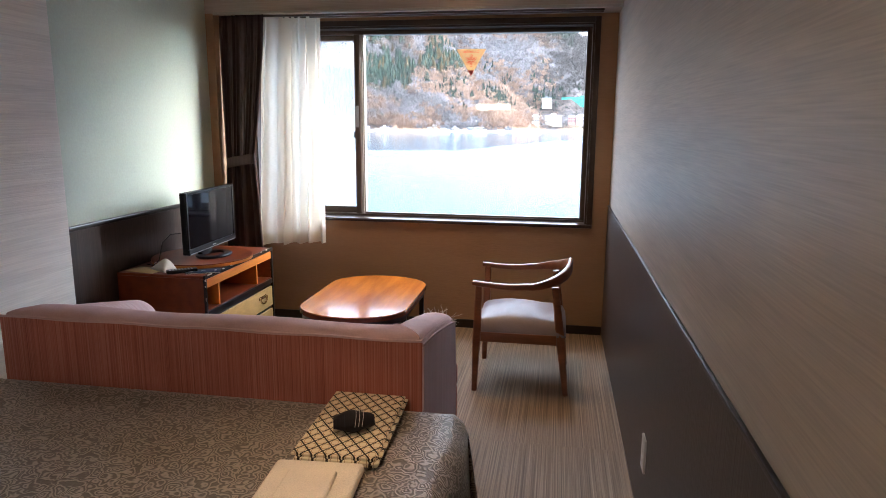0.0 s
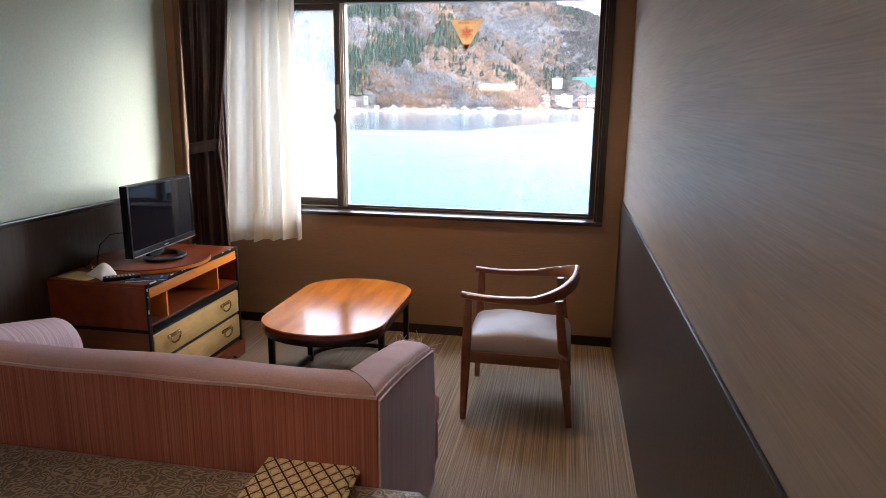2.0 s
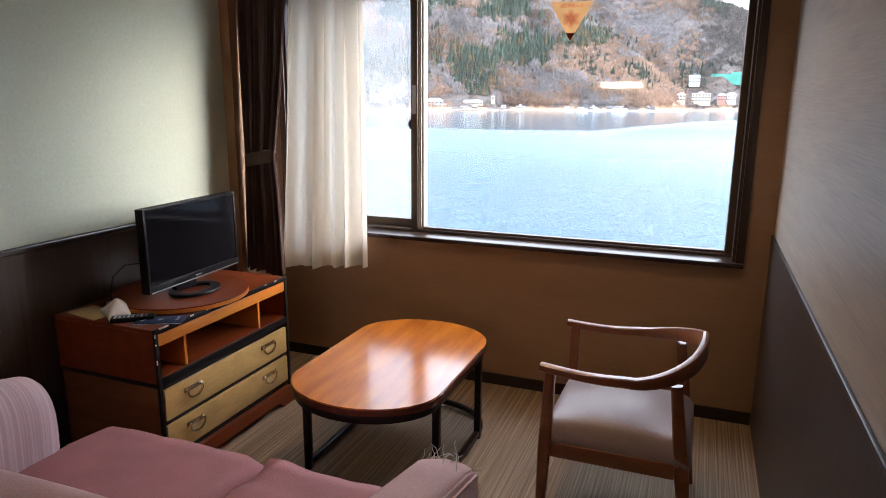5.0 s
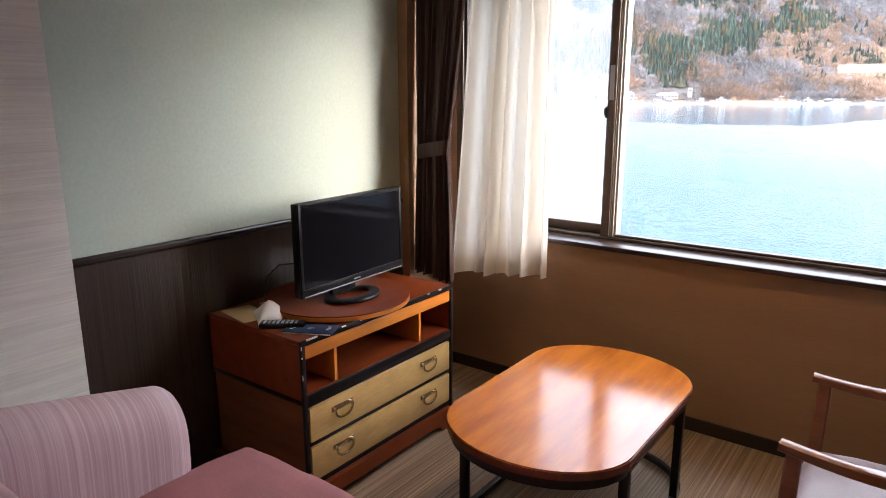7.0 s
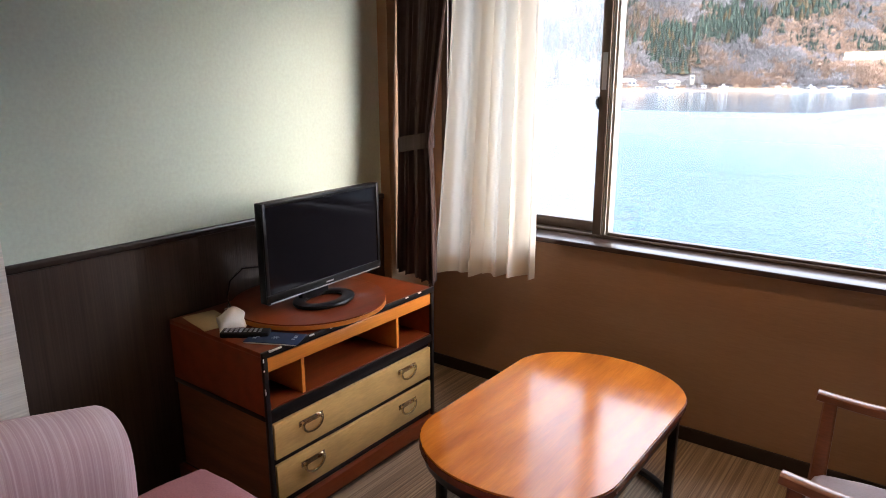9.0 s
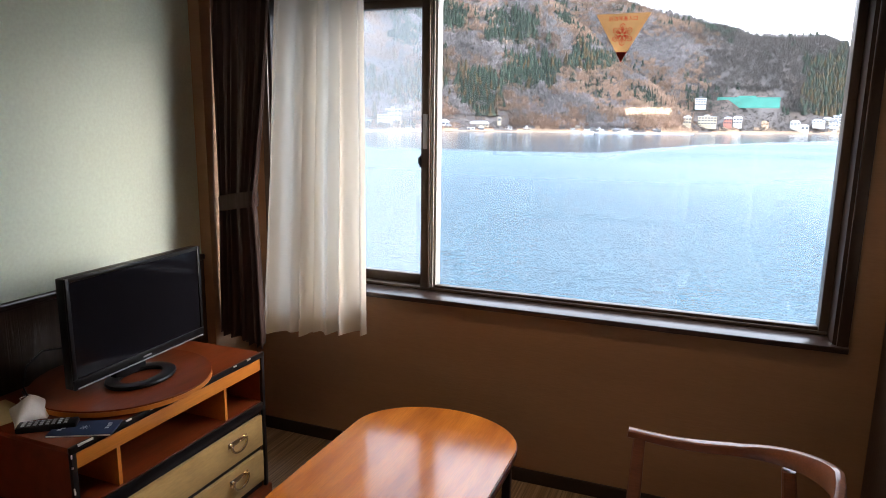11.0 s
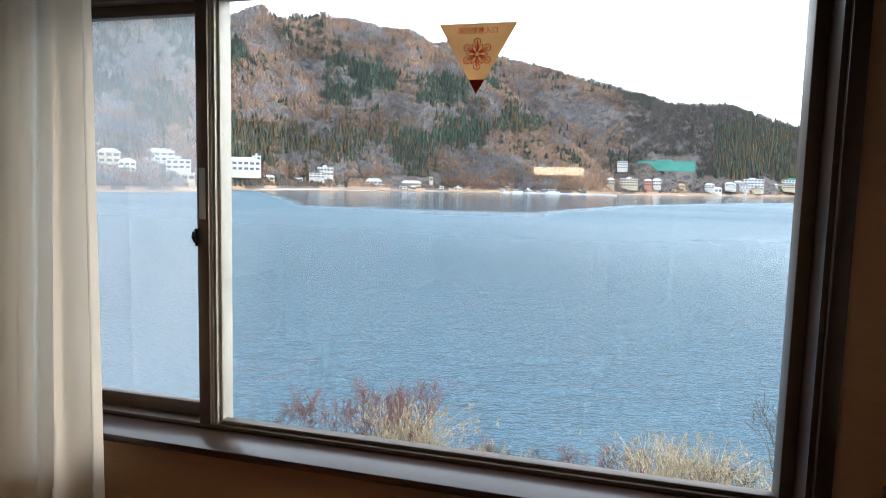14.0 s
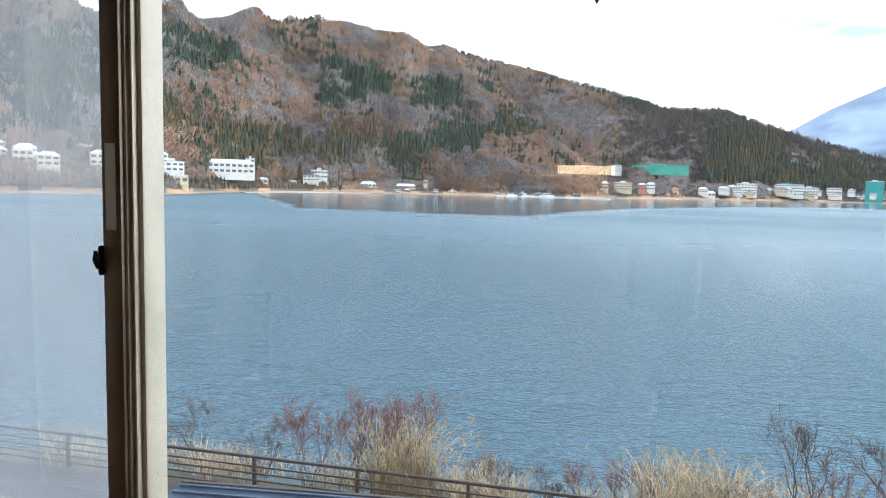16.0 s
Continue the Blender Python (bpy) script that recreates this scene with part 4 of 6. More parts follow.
part("drawer_frame", B(-hx + 0.02, hx - 0.012, -hy + 0.014, hy - 0.014, 0.085, 0.395), M["black"], cab)


def drawer_handle(parent, y, z):
    h = part("handle", B(hx + 0.003, hx + 0.006, y - 0.050, y + 0.050, z + 0.006, z + 0.026, bevel=0.001), M["brass"], parent, "brass drop handle on a plate")
    for s in (-1, 1):
        part("stud", cyl(bmesh.new(), (hx + 0.011, y + s * 0.038, z + 0.016), 0.006, 0.012, 10, m=Matrix.Rotation(math.pi / 2, 4, "Y")), M["brass"], h)
    pts = [(hx + 0.014, y - 0.040 * math.cos(a), z + 0.014 - 0.034 * math.sin(a) ** 0.7) for a in [math.pi * k / 14 for k in range(15)]]
    part("bail", sweep(bmesh.new(), pts, (0.0042, 0.0042), up=(1, 0, 0), seg=8), M["brass"], h)


for z0, z1 in ((0.258, 0.378), (0.115, 0.236)):
    dr = part("drawer", B(hx - 0.012, hx + 0.003, -hy + 0.022, hy - 0.020, z0, z1, bevel=0.002), M["drawer"], cab, "pale figured wood drawer front")
    for y in (-hy + 0.165, hy - 0.165):
        drawer_handle(dr, y, (z0 + z1) / 2 + 0.006)
bm = bmesh.new()
zt, w = 0.085, hy + 0.012
prof = [(-w, 0), (-w, zt), (w, zt), (w, 0), (w - 0.09, 0), (w - 0.105, 0.022), (w - 0.15, 0.032), (-w + 0.15, 0.032), (-w + 0.105, 0.022), (-w + 0.09, 0)]
loft(bm, [[(hx - 0.010, a, b) for a, b in prof], [(hx + 0.012, a, b) for a, b in prof]])
part("plinth", bm, M["redwood"], cab, "shaped plinth with bracket feet")
for sy in (-1, 1):
    part("plinth_side", B(-hx, hx - 0.010, sy * (hy + 0.010) - 0.009, sy * (hy + 0.010) + 0.009, 0.0, 0.085), M["redwood"], cab)

ZT = 0.617
tt_ob = thing("turntable", (-2.29, 3.63, ZT), "round reddish wooden swivel board under the television", "turntable")
part("disc", outline(bmesh.new(), [(0.268 * math.cos(a), 0.268 * math.sin(a)) for a in [2 * math.pi * k / 64 for k in range(64)]], 0.006, 0.026, bevel=0.004), M["redwood"], tt_ob)
part("rim", outline(bmesh.new(), [(0.2695 * math.cos(a), 0.2695 * math.sin(a)) for a in [2 * math.pi * k / 64 for k in range(64)]], 0.007, 0.021), M["orangewood"], tt_ob, "orange edge band")
part("bearing", cyl(bmesh.new(), (0, 0, 0.003), 0.10, 0.006, 32), M["black"], tt_ob)

tv = thing("television", (-2.258, 3.695, ZT + 0.026), "flat black television, switched off, on a ring stand", "television", rz=2.5)
z0, z1, wy = 0.040, 0.372, 0.282
part("housing", B(-0.034, -0.004, -wy, wy, z0, z1, bevel=0.004), M["plastic"], tv)
part("back_bulge", B(-0.058, -0.034, -wy * 0.7, wy * 0.7, z0 + 0.03, z1 - 0.06, bevel=0.012), M["plastic"], tv)
for a in ((-wy, -wy + 0.013, z0 + 0.03, z1), (wy - 0.013, wy, z0 + 0.03, z1)):
    part("bezel", B(-0.004, 0.004, a[0], a[1], a[2], a[3], bevel=0.0015), M["plastic"], tv)
part("bezel", B(-0.004, 0.004, -wy + 0.013, wy - 0.013, z1 - 0.013, z1, bevel=0.0015), M["plastic"], tv)
part("chin", B(-0.004, 0.006, -wy, wy, z0, z0 + 0.03, bevel=0.002), M["plastic"], tv)
part("chin_trim", B(0.0055, 0.0075, -wy + 0.01, wy - 0.01, z0 + 0.002, z0 + 0.006), M["silver"], tv, "thin silver strip")
part("badge", B(0.006, 0.0072, -0.018, 0.018, z0 + 0.013, z0 + 0.018), M["silver"], tv, "small plain silver badge")
part("screen", B(-0.004, 0.0, -wy + 0.013, wy - 0.013, z0 + 0.03, z1 - 0.013), M["screen"], tv, "glossy black screen", smooth=0)
bm = bmesh.new()
sweep(bm, [(0.028 + 0.070 * math.cos(a), -0.055 + 0.098 * math.sin(a), 0.008) for a in [2 * math.pi * k / 40 for k in range(40)]], (0.022, 0.008), closed=True, seg=10)
part("stand", bm, M["plastic"], tv, "glossy black ring stand")
part("neck", B(-0.040, -0.014, -0.115, 0.015, 0.004, 0.11, bevel=0.008), M["plastic"], tv)
cord = single("power_cord", sweep(bmesh.new(), [(-2.30, 3.44, 0.80), (-2.33, 3.39, 0.80), (-2.36, 3.36, 0.76), (-2.37, 3.35, 0.70), (-2.40, 3.38, 0.66), (-2.46, 3.42, 0.6215), (-2.52, 3.45, 0.6205)], (0.0028, 0.0028), seg=6), M["black"], "thin dark cable behind the television", "cable", smooth=60)

# small things on the cabinet
pap = single("envelope", B(-0.10, 0.075, -0.055, 0.055, 0.0, 0.003, bevel=0.001), M["paperyellow"], "yellowed paper sleeve lying flat", "paper", at=(-2.425, 3.320, ZT), rz=-10)
bm = bmesh.new()
# a moulded mask lying as a tent: a bent sheet that opens to one end and runs out in a tip
cols = []
for i in range(13):
    f = i / 12
    w, hgt = 0.058 - 0.007 * f, 0.052 + 0.020 * math.sin(1.2 * f + 0.3)
    col = []
    for k in range(11):
        v = -1 + k / 5
        x = -0.066 + 0.134 * f + (0.030 * max(0.0, -v) ** 1.5 - 0.012 * max(0.0, v)) * f
        z = 0.002 + hgt * (1 - abs(v) ** 1.7) * (0.75 + 0.25 * f) * (1 - 0.92 * f ** 5) * (1 - 0.6 * (1 - f) ** 5)
        col.append(bm.verts.new((x, w * v * (1.0 - 0.25 * abs(v) * f) + 0.0015 * math.sin(6 * f + 3 * v), z)))
    cols.append(col)
for a, c in zip(cols, cols[1:]):
    for i in range(len(a) - 1):
        bm.faces.new((a[i], a[i + 1], c[i + 1], c[i]))
mask = thing("face_mask", (-2.345, 3.350, ZT + 0.003), "white pleated cloth mask, folded and set down", "mask", rz=-38)
sh = part("cloth", bm, M["cotton"], mask, smooth=60)
sm = sh.modifiers.new("thick", "SOLIDIFY")
sm.thickness = 0.0015
part("ear_loop", sweep(bmesh.new(), [(-0.058, -0.02, 0.012), (-0.080, -0.03, 0.024), (-0.090, -0.005, 0.028), (-0.080, 0.015, 0.018), (-0.058, 0.012, 0.02)], (0.0015, 0.0015), seg=6), M["cotton"], mask)
rem = thing("remote_control", (-2.228, 3.310, ZT), "slim black remote control with grey buttons", "remote", rz=-52)
part("case", B(-0.024, 0.024, -0.075, 0.075, 0.0, 0.018, bevel=0.005), M["plastic"], rem)
for i in range(3):
    for j in range(8):
        part("button", B(-0.016 + i * 0.012, -0.008 + i * 0.012, -0.062 + j * 0.015, -0.054 + j * 0.015, 0.018, 0.0195), M["silver"] if j % 3 else M["print"], rem)
bk = thing("booklet", (-2.130, 3.345, ZT), "navy guide booklet with pale print", "booklet", rz=-62)
part("cover", B(-0.045, 0.045, -0.085, 0.085, 0.0, 0.006, bevel=0.0015), M["navy"], bk)
part("pages", B(-0.043, 0.0462, -0.083, 0.083, 0.0015, 0.0045), M["cotton"], bk)
bm = bmesh.new()
for k in range(8):
    a = k * math.pi / 4
    sweep(bm, [(0.002 * math.cos(a), 0.002 * math.sin(a), 0.0065), (0.013 * math.cos(a), 0.013 * math.sin(a), 0.0065)], (0.001, 0.0004), seg=4)
part("emblem", bm, M["print"], bk, "small pale star-shaped mark")
for x, y in ((-0.02, 0.06), (-0.008, 0.062), (0.006, 0.06), (-0.015, -0.055), (0.0, -0.055), (0.012, -0.062)):
    part("print", B(x - 0.004, x + 0.004, y - 0.005, y + 0.005, 0.006, 0.0068), M["print"], bk)


# ---- coffee table ----
tab = thing("coffee_table", (-1.385, 3.80, 0), "oval orange lacquered coffee table on a black frame", "table")
TW, TL = 0.29, 0.475


def stadium(w, L, n=24):
    pts = []
    for k in range(n + 1):
        a = math.pi * k / n
        pts.append((w * math.cos(a), (L - w * 0.78) + w * 0.78 * math.sin(a)))
    for k in range(n + 1):
        a = math.pi + math.pi * k / n
        pts.append((w * math.cos(a), -(L - w * 0.78) + w * 0.78 * math.sin(a)))
    return pts


part("tabletop", outline(bmesh.new(), stadium(TW, TL), 0.400, 0.420, bevel=0.003), M["tablewood"], tab, "glossy orange veneer top", smooth=40)
part("edge_band", outline(bmesh.new(), stadium(TW + 0.003, TL + 0.003), 0.394, 0.414), M["tableedge"], tab, "dark red edge band", smooth=40)
s1 = stadium(TW - 0.016, TL - 0.016)
part("apron", sweep(bmesh.new(), [(x, y, 0.376) for x, y in s1], (0.010, 0.018), closed=True, seg=8), M["black"], tab)
lx, ly = TW - 0.020, TL - TW * 0.78 - 0.01
for sx in (-1, 1):
    for sy in (-1, 1):
        part("leg", B(sx * lx - 0.013, sx * lx + 0.013, sy * ly - 0.013, sy * ly + 0.013, 0.0, 0.372, bevel=0.002), M["black"], tab)
    part("floor_bar", B(sx * lx - 0.011, sx * lx + 0.011, -ly + 0.013, ly - 0.013, 0.012, 0.037, bevel=0.002), M["black"], tab)
pts = [((lx) * math.cos(a), ly + 0.02 + (lx * 0.78) * math.sin(a), 0.025) for a in [math.pi * k / 26 for k in range(27)]]
part("floor_arc", sweep(bmesh.new(), pts, (0.011, 0.013), seg=8), M["black"], tab, "bent black floor bar")


# ---- armchair ----
ch = thing("armchair", (-0.490, 3.775, 0), "bentwood armchair with a mauve padded seat", "chair")
lw = 0.245


def leg(x0, y0, x1, y1, zt, r0, r1):
    n = 8
    pts = [(x0 + (x1 - x0) * k / n, y0 + (y1 - y0) * k / n, zt * k / n) for k in range(n + 1)]
    sz = []
    for k in range(n + 1):
        f = k / n
        r = r0 + (r1 - r0) * min(1, f / 0.5) if f < 0.5 else r1 + (r0 - r1) * 0.55 * (f - 0.5) / 0.5
        sz.append((r, r * 1.15))
    return sweep(bmesh.new(), pts, sz, up=(1, 0, 0), seg=10)


for s in (-1, 1):
    part("leg", leg(-0.238, s * lw, -0.222, s * (lw - 0.012), 0.570, 0.012, 0.019), M["chairwood"], ch)
    part("leg", leg(0.236, s * (lw - 0.010), 0.165, s * (lw - 0.044), 0.566, 0.012, 0.020), M["chairwood"], ch)
    part("side_rail", B(-0.225, 0.180, s * (lw - 0.014) - 0.010, s * (lw - 0.014) + 0.010, 0.268, 0.320, bevel=0.004), M["chairwood"], ch)
part("front_rail", B(-0.240, -0.216, -lw + 0.025, lw - 0.025, 0.268, 0.320, bevel=0.004), M["chairwood"], ch)
part("back_rail", B(0.176, 0.198, -lw + 0.035, lw - 0.035, 0.268, 0.320, bevel=0.004), M["chairwood"], ch)
# armrest and back: one bent bar that thickens and rises towards the back
half = []
N = 22
for k in range(N + 1):
    f = k / N
    if f < 0.45:
        g = f / 0.45
        p = (-0.255 + 0.30 * g, lw - 0.010 + 0.018 * g, 0.580 - 0.012 * math.sin(math.pi * g * 0.9))
        sz = (0.017, 0.013 + 0.004 * g)
    else:
        g = (f - 0.45) / 0.55
        a = g * math.pi / 2
        p = (0.045 + 0.195 * math.sin(a), (lw + 0.008) * math.cos(a), 0.574 + 0.074 * g ** 1.2)
        sz = (0.017 - 0.003 * g, 0.017 + 0.020 * g)
    half.append((p, sz))
full = [((x, -y, z), s) for (x, y, z), s in half] + [(p, s) for p, s in half[::-1][1:]]
part("armrest_back", sweep(bmesh.new(), [p for p, s in full], [s for p, s in full], seg=12), M["chairwood"], ch, "curved arm and back rail")
cushion("seat", -0.250, 0.228, -lw + 0.010, lw - 0.010, 0.310, 0.378, M["leather"], ch, puff=0.050, seed=8, label="padded mauve leatherette seat")


# ---- curtains ----
def curtain_sheet(xs0, xs1, xm0, xm1, xb0, xb1, y_top, y_bot, z0, z1, folds, depth, zm=None, seed=1, skew=0.0):
    """A hanging cloth with pleats: its edges at the top, at the height zm, and at the hem."""
    bm = bmesh.new()
    nu, nv = folds * 12, 44
    rr = random.Random(seed)
    ph = [rr.uniform(-0.5, 0.5) for _ in range(folds + 2)]
    rows = []
    for j in range(nv + 1):
        f = j / nv
        z = z1 + (z0 - z1) * f
        if zm is None:
            a, c = xs0 + (xb0 - xs0) * f ** 0.8, xs1 + (xb1 - xs1) * f
        else:
            fm = (z1 - zm) / (z1 - z0)
            if f < fm:
                g = (f / fm) ** 1.6
                a, c = xs0 + (xm0 - xs0) * g, xs1 + (xm1 - xs1) * g
            else:
                g = ((f - fm) / (1 - fm)) ** 0.7
                a, c = xm0 + (xb0 - xm0) * g, xm1 + (xb1 - xm1) * g
        y = y_top + (y_bot - y_top) * f
        row = []
        for i in range(nu + 1):
            u = i / nu
            k = folds * (u + 0.045 * math.sin(2 * math.pi * (u * 1.3 + 0.17 * seed)) * math.sin(math.pi * u))
            off = ph[int(k)] * (1 - k % 1) + ph[int(k) + 1] * (k % 1)
            amp = depth * (0.55 + 0.45 * f) * (0.7 + 0.5 * math.sin(2.1 * k + seed))
            w = math.sin(2 * math.pi * (k + 0.25 * off * (0.4 + f)))
            x = a + (c - a) * u + 0.25 * amp * math.sin(4 * math.pi * k) / max(1, folds) * 2
            row.append(bm.verts.new((x, y + amp * w + skew * (u - 0.5) * (0.35 + 0.65 * f), z + (0.006 * math.sin(3.3 * k + seed) if j == nv else 0))))
        rows.append(row)
    for r0, r1 in zip(rows, rows[1:]):
        for i in range(nu):
            bm.faces.new((r0[i], r0[i + 1], r1[i + 1], r1[i]))
    return bm


dc = thing("drape", (-2.39, 4.42, 0.58), "dark brown drape tied back at the window", "curtain")
o = -Vector((-2.39, 4.42, 0.58))
bm = curtain_sheet(-2.522, -2.200, -2.508, -2.268, -2.522, -2.215, 4.384, 4.315, 0.548, 2.05, 11, 0.022, zm=1.13, seed=5, skew=-0.10)
bmesh.ops.translate(bm, verts=bm.verts, vec=o)
part("cloth", bm, M["drape"], dc, smooth=80).modifiers.new("thick", "SOLIDIFY").thickness = 0.003
bm = sweep(bmesh.new(), [(-2.388 + 0.112 * math.cos(a) + 0.018 * math.sin(a), 4.352 - 0.034 * math.cos(a) + 0.040 * math.sin(a), 1.13 + 0.02 * math.cos(a)) for a in [2 * math.pi * k / 28 for k in range(28)]], (0.003, 0.032), closed=True, seg=8)
bmesh.ops.translate(bm, verts=bm.verts, vec=o)
part("tieback", bm, M["drape"], dc, "cloth tieback")
sc = thing("sheer_curtain", (-2.08, 4.47, 0.578), "white sheer curtain drawn aside in soft folds", "curtain")
o = -Vector((-2.08, 4.47, 0.578))
bm = curtain_sheet(-2.250, -1.880, 0, 0, -2.308, -1.878, 4.485, 4.44, 0.578, 2.052, 7, 0.050, seed=2, skew=0.15)
bmesh.ops.translate(bm, verts=bm.verts, vec=o)
hem = bm.copy()
bmesh.ops.delete(hem, geom=[f for f in hem.faces if f.calc_center_median().z > 0.066], context="FACES")
bmesh.ops.translate(hem, verts=hem.verts, vec=(0, -0.0025, 0))
part("hem", hem, M["sheer"], sc, "doubled hem of the sheer", smooth=80)
part("cloth", bm, M["sheer"], sc, smooth=80)
rail = thing("curtain_rail", (-1.30, 4.50, 2.035), "slim double curtain rail under the bulkhead", "curtain rail")
part("track", B(-1.20, 1.20, -0.012, 0.008, 0.008, 0.020, bevel=0.002), M["bronze"], rail)
part("track", B(-1.20, 1.20, -0.072, -0.052, 0.008, 0.020, bevel=0.002), M["bronze"], rail)

# warning sticker on the pane
st = thing("entry_sticker", (-0.9245, YW + YG - 0.0015, 1.777), "faded tan triangle marking a fire brigade entry", "sticker")


def tri(bm, pts, y0, y1):
    loft(bm, [[(x, y0, z) for x, z in pts], [(x, y1, z) for x, z in pts]])
    return bm


part("card", tri(bmesh.new(), [(-0.0985, 0.086), (0.0985, 0.086), (0.0, -0.086)], -0.0005, 0.001), M["cardtan"], st, smooth=0)
part("red_tip", tri(bmesh.new(), [(-0.0205, -0.0500), (0.0205, -0.0500), (0.0, -0.0855)], -0.0012, -0.0005), M["cardred"], st, "red tip", smooth=0)
bm = bmesh.new()
for k in range(6):
    a = math.pi / 2 + k * math.pi / 3
    c, s = math.cos(a), math.sin(a)

    def pt(r, d):
        return (r * c - d * s, -0.0012, 0.012 + r * s + d * c)
    sweep(bm, [pt(0.004, 0), pt(0.034, 0)], (0.0011, 0.0004), up=(0, 1, 0), seg=4)
    for d in (-1, 1):
        sweep(bm, [pt(0.006, 0.002 * d), pt(0.026, 0.004 * d), pt(0.026, 0.008 * d), pt(0.034, 0.008 * d), pt(0.039, 0)], (0.0012, 0.0004), up=(0, 1, 0), seg=4)
        sweep(bm, [pt(0.014, 0.002 * d), pt(0.024, 0.013 * d)], (0.0010, 0.0004), up=(0, 1, 0), seg=4)
part("emblem", bm, M["cardred"], st, "red six-pointed emblem", smooth=0)
txt = bpy.data.curves.new("lettering", "FONT")
txt.body = "消防隊進入口"
txt.size, txt.align_x, txt.extrude = 0.0175, "CENTER", 0.0002
txt.materials.append(M["cardred"])
to = new("lettering", txt)
to.parent = st
to.matrix_basis = pose(0, -0.0012, 0.062, 90, 0, 0)

# ---- wall lamp over the bed ----
lamp = thing("wall_lamp", (-1.20, YB, 1.60), "warm lit box lamp on the wall over the bed", "lamp")
part("body", B(-0.24, 0.24, 0.0, 0.05, -0.055, 0.055, bevel=0.006), M["white"], lamp)
part("diffuser", B(-0.22, 0.22, 0.05, 0.10, -0.034, 0.034, bevel=0.010), M["glow"], lamp, "glowing warm diffuser")

# ---- ceiling downlights over the seats and the bed ----
def downlight(x, y, depth, label):
    """A recessed lamp; depth: how far its black tube reaches below the lens."""
    dl = thing("downlight", (x, y, ZC), label, "lamp", group="ceiling downlights")
    part("trim_ring", sweep(bmesh.new(), [(0.062 * math.cos(a), 0.062 * math.sin(a), -0.003) for a in [2 * math.pi * k / 36 for k in range(36)]], (0.010, 0.004), closed=True, seg=8), M["white"], dl)
    part("lens", cyl(bmesh.new(), (0, 0, -0.003), 0.046, 0.004, 32), M["downlight"], dl, "glowing lens")
    tube = bmesh.new()
    loft(tube, [[(r * math.cos(2 * math.pi * k / 36), r * math.sin(2 * math.pi * k / 36), z) for k in range(36)] for r, z in ((0.052, 0.0), (0.052, -depth), (0.058, -depth), (0.058, 0.0))], cap=False)
    part("baffle", tube, M["black"], dl, "black cylindrical baffle", smooth=50)


downlight(-0.95, 3.76, 0.062, "small warm ceiling downlight over the seats, switched on")
downlight(-0.82, 1.66, 0.19, "small warm ceiling downlight over the bed, switched on")

# ---- outside: shore, lake, far hills ----
EX, EY, EZ, ZW = -0.87, 3.78, 1.45, -7.5     # a vantage at the window and the lake's level
M["hill"] = material("winter hillside with thin snow", (0.105, 0.092, 0.088), 0.9, var=0.2, scale=0.016, fine=0.16, fine_amt=0.5, bump=0, dark=(0.085, 0.060, 0.046))
M["bare"] = material("bare winter branches", (0.36, 0.235, 0.165), 0.9, var=0.30, scale=0.012, fine=0.5, fine_amt=0.25, bump=0, island=0.4)
M["grey"] = material("grey bare branches", (0.29, 0.26, 0.255), 0.9, var=0.25, scale=0.012, fine=0.5, fine_amt=0.25, bump=0, island=0.4)
# bare branches again, with the right-hand hill's shade put into the colour
M["shadebare"] = material("bare branches darkened for hill shade", (0.105, 0.090, 0.080), 0.9, var=0.2, scale=0.012, fine=0.5, fine_amt=0.25, bump=0, island=0.35)
M["conifer"] = material("dark conifer needles", (0.030, 0.046, 0.029), 0.9, var=0.2, scale=0.02, fine=0.8, fine_amt=0.3, bump=0, island=0.4)
M["cedar"] = material("browned cedar needles", (0.085, 0.058, 0.024), 0.9, var=0.2, scale=0.02, fine=0.8, fine_amt=0.3, bump=0, island=0.35)
M["bank"] = material("dry winter bank", (0.085, 0.072, 0.052), 0.95, var=0.2, scale=0.8, fine=14, fine_amt=0.35, bump=0.2)
M["beach"] = material("pale lake shore", (0.40, 0.26, 0.16), 0.95, var=0.2, scale=0.03, fine=0.4, fine_amt=0.25, bump=0)
M["asphalt"] = material("dark asphalt", (0.05, 0.05, 0.052), 0.85, var=0.1, scale=1, fine=60, fine_amt=0.25, bump=0.1)
M["railpaint"] = material("dark brown painted steel", (0.035, 0.024, 0.020), 0.5, var=0.15, fine_amt=0.15, bump=0.02)
M["roofblue"] = material("blue-grey ribbed metal roofing", (0.06, 0.085, 0.13), 0.3, 0.4, var=0.12, scale=2, fine_amt=0.12, bump=0.01)
M["reed"] = material("dry reed grass", (0.40, 0.31, 0.19), 0.9, var=0.15, scale=2, fine=30, fine_amt=0.2, bump=0, island=0.35)
M["twig"] = material("red-brown twigs", (0.16, 0.075, 0.065), 0.9, var=0.15, scale=2, fine_amt=0.2, bump=0, island=0.3)
M["twigdark"] = material("grey-brown twigs", (0.075, 0.058, 0.048), 0.9, var=0.15, scale=2, fine_amt=0.2, bump=0, island=0.3)
M["plaster"] = material("white plaster", (0.72, 0.70, 0.66), 0.85, var=0.08, scale=0.3, fine_amt=0.05, bump=0)
M["cream"] = material("cream plaster", (0.62, 0.52, 0.38), 0.85, var=0.08, scale=0.3, fine_amt=0.05, bump=0)
M["snowroof"] = material("snow-dusted roof", (0.66, 0.67, 0.70), 0.85, var=0.15, scale=0.2, fine_amt=0.1, bump=0)
M["greyroof"] = material("grey roofing", (0.20, 0.20, 0.21), 0.7, var=0.15, scale=0.2, fine_amt=0.1, bump=0)
M["darkglass"] = material("dark far windows", (0.12, 0.135, 0.155), 0.15, var=0.1, fine_amt=0.05, bump=0)
